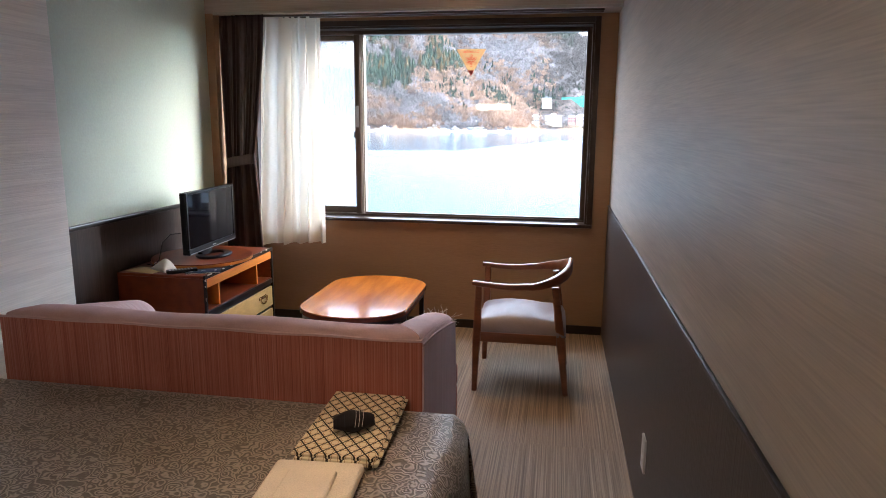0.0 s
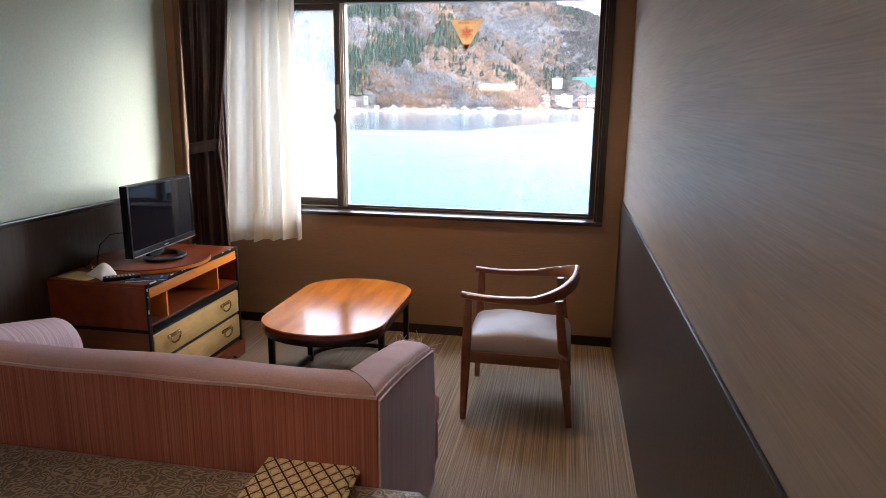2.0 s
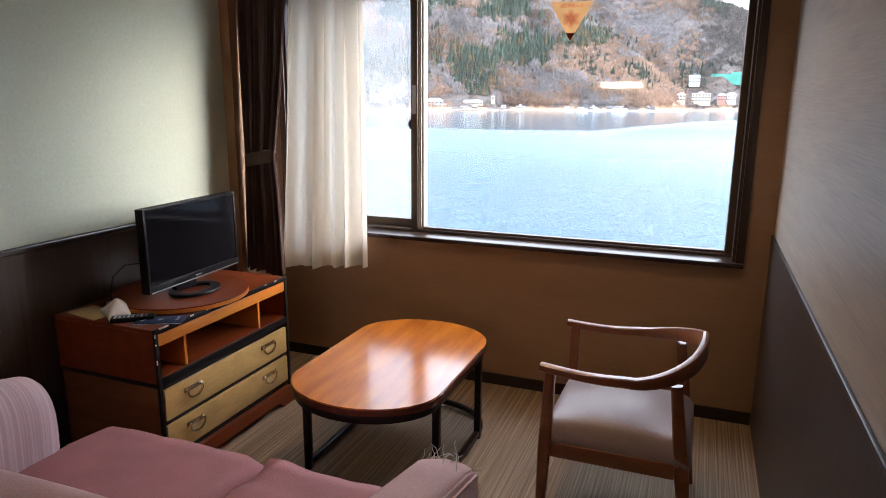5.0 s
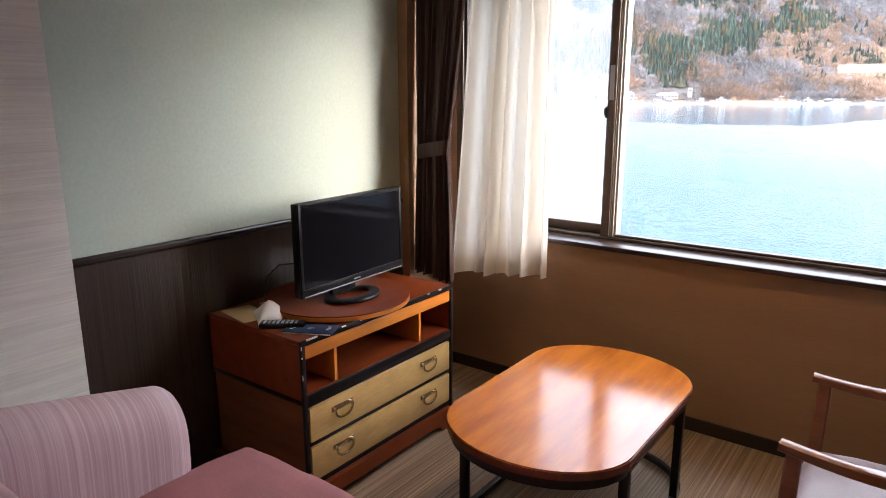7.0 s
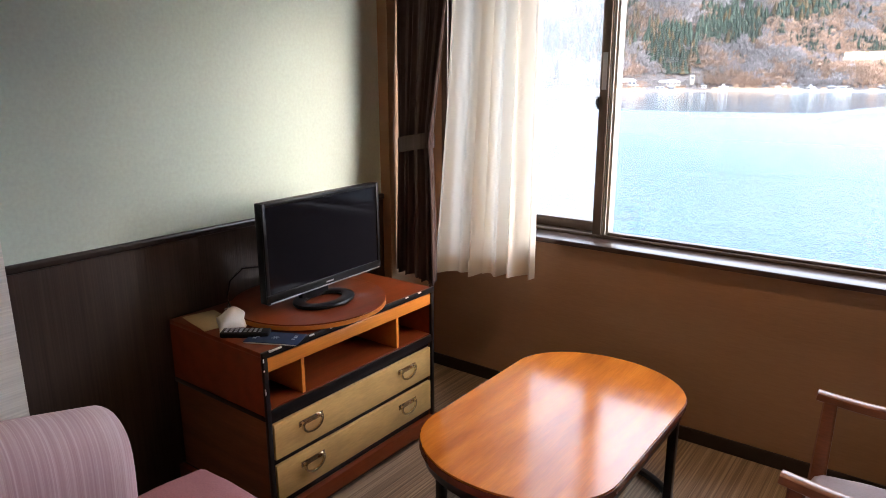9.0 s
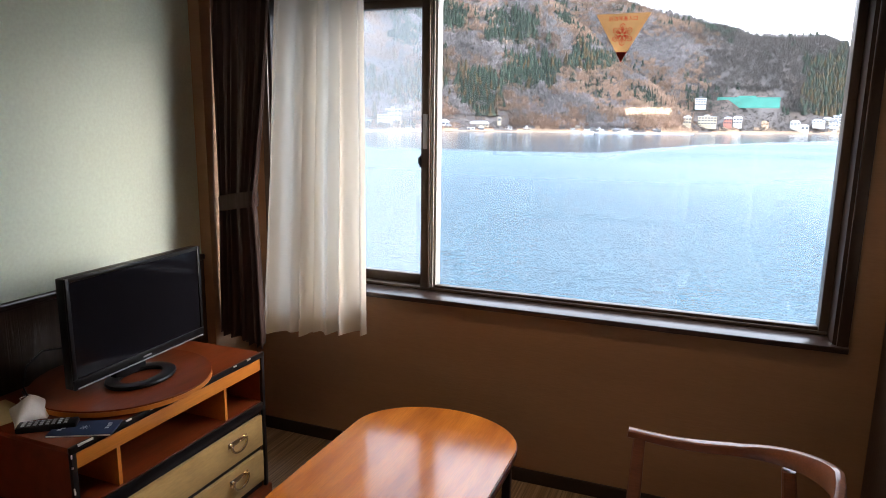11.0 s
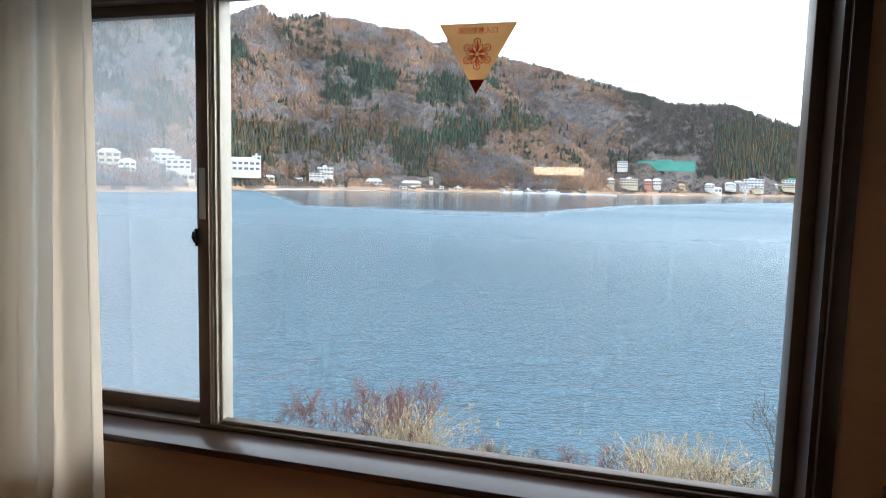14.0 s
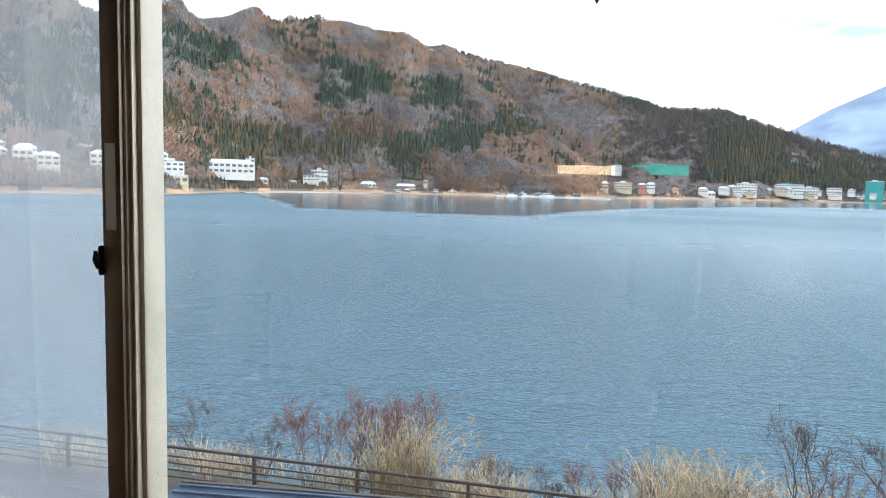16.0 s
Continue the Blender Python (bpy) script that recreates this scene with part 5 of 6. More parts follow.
M["netgreen"] = material("green screen netting", (0.09, 0.33, 0.26), 0.8, var=0.12, scale=0.1, fine_amt=0.08, bump=0)
M["teal"] = material("teal painted wall", (0.05, 0.30, 0.30), 0.8, var=0.1, scale=0.1, fine_amt=0.06, bump=0)
M["salmon"] = material("salmon painted wall", (0.52, 0.22, 0.17), 0.8, var=0.1, scale=0.1, fine_amt=0.06, bump=0)
# blue haze of the distance is mixed into snow and rock colours
M["fuji"] = material("snow mountain in haze blue", (0.26, 0.32, 0.42), 0.95, var=0.2, scale=0.0022, stretch=(1, 1, 2.5), fine=0.012, fine_amt=0.12, bump=0, dark=(0.065, 0.095, 0.155))

structure("water", B(-3000, 3000, 18.0, 4600, ZW - 1.0, ZW), M["water"], "blue rippled lake water", "lake")


def interp(x, table):
    xs, ys = [p[0] for p in table], [p[1] for p in table]
    return float(np.interp(x, xs, ys))


SHORE = [(-70, 330), (-44, 372), (-38, 385), (-29, 586), (-15, 688), (-5, 706), (8, 980), (17, 1300), (40, 1500)]
RIDGE_A = [(-70, 10.8), (-44, 11.7), (-38.7, 11.8), (-35.7, 11.9), (-31.4, 12.2), (-28.3, 11.9), (-25.4, 12.3), (-22.3, 12.1), (-18.1, 11.2), (-13.7, 9.0), (-10.4, 6.6), (-7.5, 4.5), (-5.5, 3.2), (-2.8, 1.2), (-1, 0.2), (0.5, -0.5), (40, -0.5)]
RIDGE_B = [(-70, 0), (-22, 11.0), (-18, 11.5), (-13.8, 10.5), (-10.45, 9.6), (-6.7, 8.8), (-3.4, 7.9), (-0.2, 7.0), (2.45, 6.1), (7, 6.0), (8.7, 5.3), (13, 3.9), (16.7, 2.7), (22, 1.6), (30, 0.5), (40, 0.3)]


REACH = [(-70, 330), (-22, 345), (-10, 240), (-3, 130), (40, 100)]
FOOT_B = [(-70, 420), (-22, 400), (-5, 190), (1, 34), (40, 40)]


def land(az, d):
    """Height of the far land by azimuth and distance from the window."""
    s = interp(az, SHORE)
    flat = s + interp(az, [(-70, 60), (-30, 60), (-24, 46), (-12, 30), (40, 30)])
    rise = interp(az, [(-70, 14), (-31, 13), (-25, 9.5), (-16, 8.5), (-5, 8.5), (40, 9)])
    base = ZW + 0.3 + min(rise, max(-1.5, (d - s - 14) * 0.29 if d > s + 14 else (d - s) * 0.05))
    nz = noise.noise(Vector((az * 0.17 + 1.7, d * 0.0045, 3.1)))
    nz2 = noise.noise(Vector((az * 0.42 + d * 0.004, d * 0.010, 7.7)))
    out = base
    for table, start, r in ((RIDGE_A, flat, flat + interp(az, REACH)), (RIDGE_B, s + interp(az, FOOT_B), max(s + interp(az, FOOT_B) + 330, 1220.0))):
        top = EZ + r * math.tan(radians(interp(az, table)))
        if top <= base:
            continue
        g = (d - start) / (r - start)
        if g <= 0:
            continue
        bell = math.sin(math.pi / 2 * min(1, g)) ** 1.1 if g <= 1 else max(0.0, 1 - (g - 1) * 2.2)
        edge = min(1.0, 4 * g * max(0.0, 1.0 - g)) * min(1.0, 3 * g) if g < 1 else 0.0
        h = base + (top - base) * bell + edge * (46 * (0.34 - abs(nz) * 1.7) + 24 * (0.25 - abs(nz2))) * min(1.0, (top - base) / 90) * interp(az, [(-8, 1.0), (2, 0.45)])
        out = max(out, h)
    return out


def polar(az, d):
    return EX + d * math.sin(radians(az)), EY + d * math.cos(radians(az))


AZ = [-62 + 0.5 * i for i in range(190)]
DS = [0.0, 4, 9, 16, 26, 38] + [50 + 14 * i for i in range(60)]
verts, faces = [], []
for az in AZ:
    s = interp(az, SHORE)
    for k in DS:
        x, y = polar(az, s - 2 + k)
        verts.append((x, y, land(az, s - 2 + k)))
nd = len(DS)
for i in range(len(AZ) - 1):
    for j in range(nd - 1):
        a = i * nd + j
        faces.append((a, a + 1, a + nd + 1, a + nd))
me = bpy.data.meshes.new("far_shore_land")
me.from_pydata(verts, [], faces)
me.materials.append(M["hill"])
me.materials.append(M["beach"])
me.polygons.foreach_set("material_index", [1 if (p % (nd - 1)) < 3.2 + 2.6 * noise.noise(Vector((p // (nd - 1) * 0.31, 2.0, 0.5))) else 0 for p in range(len(faces))])
me.shade_smooth()
tagged(new("ground_far_shore", me), "wooded winter hills rising from the far shore", "hillside", kind="structure")

# ---- forest on the hills ----
rng = np.random.RandomState(11)


def cone_tree(rs):
    """A conifer: three ragged skirts. Unit height."""
    v, f = [], []
    for (zb, zt, r) in ((0.06, 0.60, 0.27), (0.32, 0.82, 0.205), (0.58, 1.0, 0.125)):
        b0 = len(v)
        for k in range(7):
            a = 2 * math.pi * k / 7 + rs.uniform(-0.2, 0.2)
            q = r * rs.uniform(0.7, 1.15)
            v.append((q * math.cos(a), q * math.sin(a), zb + rs.uniform(-0.05, 0.05)))
        v.append((0, 0, zt))
        for k in range(7):
            f.append((b0 + k, b0 + (k + 1) % 7, b0 + 7))
    return np.array(v), f


def bare_tree(rs):
    """A leafless tree: a stem and thin sprays that fan out to a round, ragged crown."""
    v, f = [], []

    def spray(p, d, L, w):
        b0 = len(v)
        d = np.array(d) / np.linalg.norm(d)
        s = np.cross(d, [rs.uniform(-1, 1), rs.uniform(-1, 1), 0.2])
        s = s / (np.linalg.norm(s) + 1e-6) * w
        p = np.array(p)
        v.extend([tuple(p), tuple(p + d * L + s), tuple(p + d * L * 0.8 - s)])
        f.append((b0, b0 + 1, b0 + 2))
    spray((0, 0, 0), (0, 0, 1), 0.5, 0.03)
    for k in range(34):
        a = rs.uniform(0, 2 * math.pi)
        t = rs.uniform(0.0, 1.0)
        r = 0.34 * math.sin(math.pi * (0.2 + 0.7 * t)) * rs.uniform(0.15, 1.0)
        spray((r * math.cos(a), r * math.sin(a), 0.18 + 0.45 * t), (math.cos(a) * 0.6, math.sin(a) * 0.6, 0.9), rs.uniform(0.22, 0.40), rs.uniform(0.022, 0.050))
    return np.array(v), f


def forest(name, protos, spots, mat, label):
    V, F, base = [], [], 0
    for (x, y, z, h, rot, k) in spots:
        pv, pf = protos[k % len(protos)]
        c, s = math.cos(rot), math.sin(rot)
        q = np.empty_like(pv)
        q[:, 0] = x + h * (pv[:, 0] * c - pv[:, 1] * s)
        q[:, 1] = y + h * (pv[:, 0] * s + pv[:, 1] * c)
        q[:, 2] = z + h * pv[:, 2]
        V.extend(q.tolist())
        F.extend([tuple(i + base for i in g) for g in pf])
        base += len(pv)
    me = bpy.data.meshes.new(name)
    me.from_pydata(V, [], F)
    me.materials.append(mat)
    return tagged(new(name, me), label, "forest", kind="stuff")


# stands of conifers: azimuth, elevation, their half widths in degrees, share of browned cedars
STANDS = [(-28, 2.9, 8, 1.9, 0.5), (-23.5, 8.0, 3.4, 2.3, 0.0), (-38.8, 5.2, 2.0, 2.2, 0.7), (-16, 8.0, 2.3, 1.9, 0.05), (-14.5, 4.4, 2.3, 2.4, 0.1),
          (-18.8, 2.4, 2.2, 2.0, 0.2), (-10, 5.4, 2.0, 1.2, 0.3), (-37, 10.2, 5.0, 1.6, 0.0), (8.8, 2.9, 2.6, 2.2, 0.4), (14, 1.6, 4.5, 1.5, 0.35), (-45, 7, 4, 4, 0.2)]
# built-up strips with few trees: azimuths and depth from the shore
CLEAR = [(-39.5, -31.2, 68), (-31.2, -16, 46), (-16, -2.5, 24), (-2.5, 5.2, 38), (-1.6, -0.4, 128), (-0.2, 4.9, 108), (5, 19, 62)]
spots = {"conifer": [], "cedar": [], "bare": [], "grey": [], "dark": []}
def tone(az, el):
    """Where conifers take hold: ragged drifts that lean along the spurs."""
    a = az + 1.1 * el
    return 0.55 * noise.noise(Vector((a * 0.20 + 4.2, el * 0.42, 1.3))) + 0.55 * noise.noise(Vector((a * 0.62, el * 1.2, 9.3))) + 0.45 * noise.noise(Vector((a * 1.9, el * 3.1, 2.3)))


for i in range(60000):
    az = rng.uniform(-58, 24)
    s = interp(az, SHORE)
    k = 18 + 820 * rng.uniform(0, 1) ** 1.35
    d = s + k
    z = land(az, d)
    if z < ZW + 2.2:
        continue
    shore_plot = any(a0 < az < a1 and k < k1 for a0, a1, k1 in CLEAR)
    if shore_plot and rng.uniform() < 0.10:
        continue
    x, y = polar(az, d)
    el = math.degrees(math.atan2(z + 4 - EZ, d))
    c = tone(az, el)
    u = rng.uniform(-0.25, 0.25)
    best, brown = 0.0, 0.0
    for sa, se, wa, we, br in STANDS:
        q = 1 - ((az - sa) / wa) ** 2 - ((el - se) / we) ** 2
        if q > best:
            best, brown = q, br
    h = rng.uniform(2.0, 4.4) if shore_plot else rng.uniform(6.5, 12.0)
    rot, kk = rng.uniform(0, 6.28), int(rng.randint(0, 8))
    low = el < 0.9 and az > -20
    if best > 0 and 0.5 * best + 1.5 * c + 1.4 * u > 0.22 and not low:
        spots["cedar" if rng.uniform() < brown else "conifer"].append((x, y, z - 0.6, h * (1.3 if se < 4 else 1.1), rot, kk))
    elif c + 1.2 * u > 0.36 and el > 1:
        spots["conifer"].append((x, y, z - 0.6, h, rot, kk))
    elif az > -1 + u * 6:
        # shaded right-hand hill: its shade is painted by darker trees
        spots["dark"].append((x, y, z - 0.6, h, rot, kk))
    elif c + 0.6 * u < -0.14:
        if rng.uniform() < 0.12:
            continue
        spots["grey"].append((x, y, z - 0.6, h * 0.95, rot, kk))
    else:
        spots["bare"].append((x, y, z - 0.6, h, rot, kk))
for i in range(24000):
    sa, se, wa, we, br = STANDS[int(rng.randint(0, len(STANDS)))]
    az = sa + wa * rng.uniform(-1.1, 1.1)
    k = 30 + 500 * rng.uniform(0, 1) ** 1.7
    d = interp(az, SHORE) + k
    z = land(az, d)
    el = math.degrees(math.atan2(z + 4 - EZ, d))
    c = tone(az, el)
    if 0.7 * (1 - ((az - sa) / wa) ** 2 - ((el - se) / we) ** 2) + 1.5 * c + rng.uniform(-0.4, 0.4) < (-0.25 if se == 2.9 else 0.34) or any(a0 < az < a1 and k < k1 for a0, a1, k1 in CLEAR):
        continue
    x, y = polar(az, d)
    spots["cedar" if rng.uniform() < br else "conifer"].append((x, y, z - 0.6, rng.uniform(9, 16), rng.uniform(0, 6.28), int(rng.randint(0, 8))))
# clipped garden pines below the lakeside hotel
for i in range(420):
    az, k = rng.uniform(-39, -24), rng.uniform(20, 42)
    d = interp(az, SHORE) + k
    x, y = polar(az, d)
    spots["cedar" if rng.uniform() < 0.55 else "conifer"].append((x, y, land(az, d) - 0.4, rng.uniform(2.6, 5.2), rng.uniform(0, 6.28), int(rng.randint(0, 8))))
# pines and bare trees along the far crest
for i in range(900):
    az = rng.uniform(-16, 18)
    r = max(interp(az, SHORE) + interp(az, FOOT_B) + 330, 1220.0) + rng.uniform(-10, 6)
    x, y = polar(az, r)
    spots["conifer" if rng.uniform() < 0.45 else "grey"].append((x, y, land(az, r) - 0.6, rng.uniform(11, 21), rng.uniform(0, 6.28), int(rng.randint(0, 8))))
for i in range(900):
    az = rng.uniform(-48, -9)
    r = interp(az, SHORE) + interp(az, [(-70, 60), (-30, 60), (-24, 46), (-12, 30), (40, 30)]) + interp(az, REACH) + rng.uniform(-26, 4)
    x, y = polar(az, r)
    spots["conifer" if rng.uniform() < 0.15 else "bare"].append((x, y, land(az, r) - 0.6, rng.uniform(5, 10), rng.uniform(0, 6.28), int(rng.randint(0, 8))))
rs = np.random.RandomState(5)
cones, bares = [cone_tree(rs) for _ in range(8)], [bare_tree(rs) for _ in range(8)]
forest("conifer_forest", cones, spots["conifer"], M["conifer"], "dark green conifers on the far hills")
forest("cedar_forest", cones, spots["cedar"], M["cedar"], "browned cedars above the far shore")
forest("bare_forest", bares, spots["bare"], M["bare"], "leafless brown woods on the far hills")
forest("dark_forest", bares, spots["dark"], M["shadebare"], "leafless woods with the hill's shade painted into their colour")
forest("grey_forest", bares, spots["grey"], M["grey"], "leafless grey woods on the far hills")

# distant snow mountain, the air's haze painted into its blue
bm = bmesh.new()
rows = []
for i in range(61):
    az = 4 + 46 * i / 60
    row = []
    for j in range(14):
        f = j / 13
        top = min(0.62 * az - 2.4, 0.45 * az) if az < 33 else 14.85 - 0.45 * (az - 33)
        el = -0.3 + (top + 0.3) * f
        d = 3300 + 900 * f + 40 * noise.noise(Vector((az * 0.6, f * 5, 1)))
        x, y = polar(az, d)
        row.append(bm.verts.new((x, y, EZ + d * math.tan(radians(el)))))
    rows.append(row)
for a, c in zip(rows, rows[1:]):
    for j in range(13):
        bm.faces.new((a[j], c[j], c[j + 1], a[j + 1]))
single("backdrop_mountain", bm, M["fuji"], "snow-streaked mountain far behind the hills, haze painted as pale blue", "mountain", kind="structure", smooth=80)


# ---- buildings on the far shore ----
def building(name, az, el, back, w, dep, h, wall, roof, floors, cols, label, hip=True, cat="building", turn=0.0):
    """A house on the far shore; el: the elevation of its foot in degrees, as seen from the window."""
    d = interp(az, SHORE) + back
    x, y = polar(az, d)
    z = land(az, d - dep / 2) - 0.2 if el is None else EZ + d * math.tan(radians(el))
    b = thing(name, (x, y, z), label, cat, rz=-az + turn)
    part("wall", B(-w / 2, w / 2, -dep / 2, dep / 2, -13.0 if wall == "teal" else -3.0 if cols == 0 else -4.6, h), M[wall], b, smooth=0)
    bm = bmesh.new()
    e = 0.5
    if hip:
        rr = h + min(w, dep) * 0.24
        loft(bm, [[(-w / 2 - e, -dep / 2 - e, h), (w / 2 + e, -dep / 2 - e, h), (w / 2 + e, dep / 2 + e, h), (-w / 2 - e, dep / 2 + e, h)],
                  [(-w / 2 + dep * 0.3, -0.1, rr), (w / 2 - dep * 0.3, -0.1, rr), (w / 2 - dep * 0.3, 0.1, rr), (-w / 2 + dep * 0.3, 0.1, rr)]])
    else:
        box(bm, -w / 2 - 0.3, w / 2 + 0.3, -dep / 2 - 0.3, dep / 2 + 0.3, h, h + 0.5)
        box(bm, -w * 0.16, w * 0.12, -dep * 0.2, dep * 0.3, h + 0.5, h + 2.4)
    part("roof", bm, M[roof], b, smooth=0)
    fh = h / floors
    for i in range(floors if cols else 0):
        part("balcony", B(-w / 2, w / 2, -dep / 2 - 0.55, -dep / 2, fh * i + 0.02, fh * i + 0.30 * fh), M[wall], b, smooth=0)
        for j in range(cols):
            cx = -w / 2 + w * (j + 0.5) / cols
            ww = w / cols * 0.66
            part("window", B(cx - ww / 2, cx + ww / 2, -dep / 2 - 0.08, -dep / 2 + 0.1, fh * (i + 0.34), fh * (i + 0.78)), M["darkglass"], b, smooth=0)
    return b


building("hotel", -33.8, 0.5, 50, 46, 12, 8.0, "plaster", "snowroof", 2, 11, "long white lakeside hotel under a snowy roof")
building("hotel_tower", -31.6, 0.55, 54, 7, 7, 12.5, "plaster", "snowroof", 3, 2, "white stair tower beside the hotel", hip=False)
building("hotel_annex", -37.6, 0.5, 46, 14, 10, 6.0, "plaster", "snowroof", 2, 4, "white annex of the lakeside hotel", hip=False)
building("hotel_annex", -38.9, 1.1, 70, 16, 10, 6.0, "plaster", "snowroof", 2, 4, "white annex with a snowy roof", hip=True)
building("boathouse", -36.9, -0.45, 26, 8, 6, 5.0, "cream", "snowroof", 1, 2, "cream cabin at the water's edge", hip=False)
building("cabin", -30.6, None, 40, 9, 7, 3.6, "cream", "snowroof", 1, 2, "small cream cabin under snow")
building("cabin", -28.2, None, 36, 7, 6, 4.5, "plaster", "greyroof", 1, 2, "small white cabin by the shore", hip=False)
building("shore_house", -26.7, 0.1, 36, 14, 9, 5.0, "plaster", "greyroof", 2, 4, "white two-storey shore house", hip=False)
building("shore_house", -26.0, 0.3, 50, 15, 10, 8.0, "plaster", "snowroof", 2, 5, "white three-storey shore house", hip=False)
building("shore_house", -21.9, None, 36, 15, 9, 4.0, "plaster", "snowroof", 1, 4, "low white house under snow")
building("shore_house", -18.7, None, 34, 20, 9, 3.4, "cream", "snowroof", 1, 6, "low cream house under snow")
building("kiosk", -17.0, 0.0, 34, 4, 4, 5.5, "cream", "greyroof", 1, 1, "small cream kiosk by the water", hip=False)
building("apartment_block", -1.0, 1.5, 122, 13, 10, 9.5, "plaster", "greyroof", 3, 4, "white block on the hillside", hip=False)
building("shore_house", -0.4, 0.05, 34, 20, 10, 9.0, "cream", "snowroof", 3, 6, "cream three-storey house by the lake", hip=False)
building("shore_house", 1.1, 0.1, 36, 9, 8, 7.0, "salmon", "snowroof", 2, 3, "salmon house by the lake", hip=True)
building("shore_house", 1.8, 0.1, 36, 10, 9, 8.0, "plaster", "snowroof", 2, 3, "white house by the lake")
building("shore_house", -1.9, 0.1, 40, 9, 9, 7.0, "cream", "snowroof", 2, 3, "cream house beside the lake road")
building("shore_house", 6.2, -0.3, 24, 18, 9, 6.0, "plaster", "snowroof", 1, 4, "low white boathouse by the lake")
building("net_shed", 2.4, 1.55, 66, 72, 8, 9.5, "netgreen", "netgreen", 1, 0, "long green netted shed on the slope", hip=False, turn=1)
building("lake_hotel", 8.9, 0.0, 40, 30, 16, 15.0, "plaster", "snowroof", 4, 7, "white lakeside hotel with balconies", hip=False)
building("lake_hotel", 11.7, 0.0, 45, 48, 18, 17.0, "plaster", "netgreen", 4, 11, "wide white lakeside hotel with green eaves", hip=False)
building("lake_hotel", 13.3, 0.0, 30, 24, 14, 13.0, "plaster", "snowroof", 3, 6, "white lakeside block with balconies", hip=False)
building("lake_hotel", 14.9, 0.0, 40, 22, 14, 14.0, "plaster", "greyroof", 3, 6, "grey-white lakeside block with flat roof", hip=False)
building("lake_hotel", 17.4, 0.05, 20, 26, 14, 26.0, "teal", "snowroof", 1, 0, "tall teal block at the lake", hip=False)
rb = random.Random(21)
for i in range(34):
    az = rb.uniform(5, 18.5)
    building("town_house", az, rb.uniform(-0.22, 0.25), rb.uniform(16, 60), rb.uniform(8, 16), 10, rb.uniform(3.5, 7), rb.choice(["plaster", "cream", "plaster"]), rb.choice(["snowroof", "greyroof"]), 2, 3, "small house in the lakeside town", hip=rb.random() < 0.6, cat="house")
for i in range(26):
    az = rb.uniform(-50, -39.5)
    building("town_house", az, rb.uniform(-0.2, 1.9), rb.uniform(30, 100), rb.uniform(7, 12), 9, rb.uniform(3.5, 7), rb.choice(["plaster", "cream"]), rb.choice(["snowroof", "greyroof"]), 2, 3, "small house on the shore slope", hip=True, cat="house")


for i in range(24):
    az = rb.uniform(-25, -2.5)
    building("shore_cabin", az, None, rb.uniform(18, 40), rb.uniform(4, 9), 6, rb.uniform(1.8, 3.0), rb.choice(["plaster", "cream", "greyroof"]), rb.choice(["snowroof", "greyroof", "greyroof"]), 1, 2, "low cabin on the lake shore", hip=rb.random() < 0.5, cat="cabin")


def utility_pole(az, back, h):
    d = interp(az, SHORE) + back
    x, y = polar(az, d)
    p = thing("utility_pole", (x, y, land(az, d) - 0.3), "slim grey utility pole on the far shore", "pole", rz=-az, group="poles on the far shore")
    part("pole", cyl(bmesh.new(), (0, 0, h / 2), 0.16, h, 8, 0.11), M["greyroof"], p)
    part("crossarm", B(-1.1, 1.1, -0.08, 0.08, h - 1.1, h - 0.9), M["greyroof"], p, smooth=0)


for i in range(16):
    utility_pole(-30 + 1.9 * i + rb.uniform(-0.5, 0.5), rb.uniform(22, 34), rb.uniform(8, 11))


def boat(az, out, L, label):
    d = interp(az, SHORE) - out
    x, y = polar(az, d)
    b = thing("boat", (x, y, ZW), label, "boat", rz=-az + rb.uniform(-12, 12), group="boats at the far pier")
    pr = [(-0.5, 0.0), (-0.5, 0.14), (0.5, 0.18), (0.40, 0.0)]
    part("hull", loft(bmesh.new(), [[(a * L, -L * 0.12, c * L) for a, c in pr], [(a * L, L * 0.12, c * L) for a, c in pr]]), M["plaster"], b, smooth=0)
    part("cabin", B(-L * 0.3, L * 0.15, -L * 0.09, L * 0.09, L * 0.14, L * 0.30), M["plaster"], b, smooth=0)
    part("window", B(-L * 0.27, L * 0.12, -L * 0.095, -L * 0.085, L * 0.20, L * 0.26), M["darkglass"], b, smooth=0)


boat(-6.6, 4, 15, "white sightseeing boat at the far pier")
boat(-8.4, 3, 9, "small white boat at the far pier")
boat(-9.6, 3, 12, "white moored boat with a cabin")
boat(-10.5, 3, 8, "small white boat at the far pier")
single("pier", B(-55, 45, -1.5, 1.5, -0.6, 0.9), M["snowroof"], "low pale pier on the far shore", "pier", at=(*polar(-5.0, 699), ZW), rz=5)

# ---- near bank with guard rail, reeds and shrubs ----
ZG = -5.5
YR0, SL = 16.35, 0.055                 # the rail's line: y = YR0 + SL * (x + 11)
bm = bmesh.new()
rows = []
for i in range(61):
    x = -400 if i == 0 else 400 if i == 60 else -40 + 70 * i / 60
    yl = YR0 + SL * (max(-60, min(60, x)) + 11)
    row = [bm.verts.new((x, -400, ZG)), bm.verts.new((x, YW + 0.2, ZG)), bm.verts.new((x, yl - 2.5, ZG)), bm.verts.new((x, yl + 0.5, ZG))]
    for k, (dy, dz) in enumerate(((1.2, -0.35), (2.4, -1.2), (3.6, -2.2), (6.0, -4.2))):
        row.append(bm.verts.new((x, yl + dy + 0.25 * noise.noise(Vector((x * 0.5, dy, 1))), ZG + dz + 0.3 * noise.noise(Vector((x * 0.8, dy * 2, 4))))))
    rows.append(row)
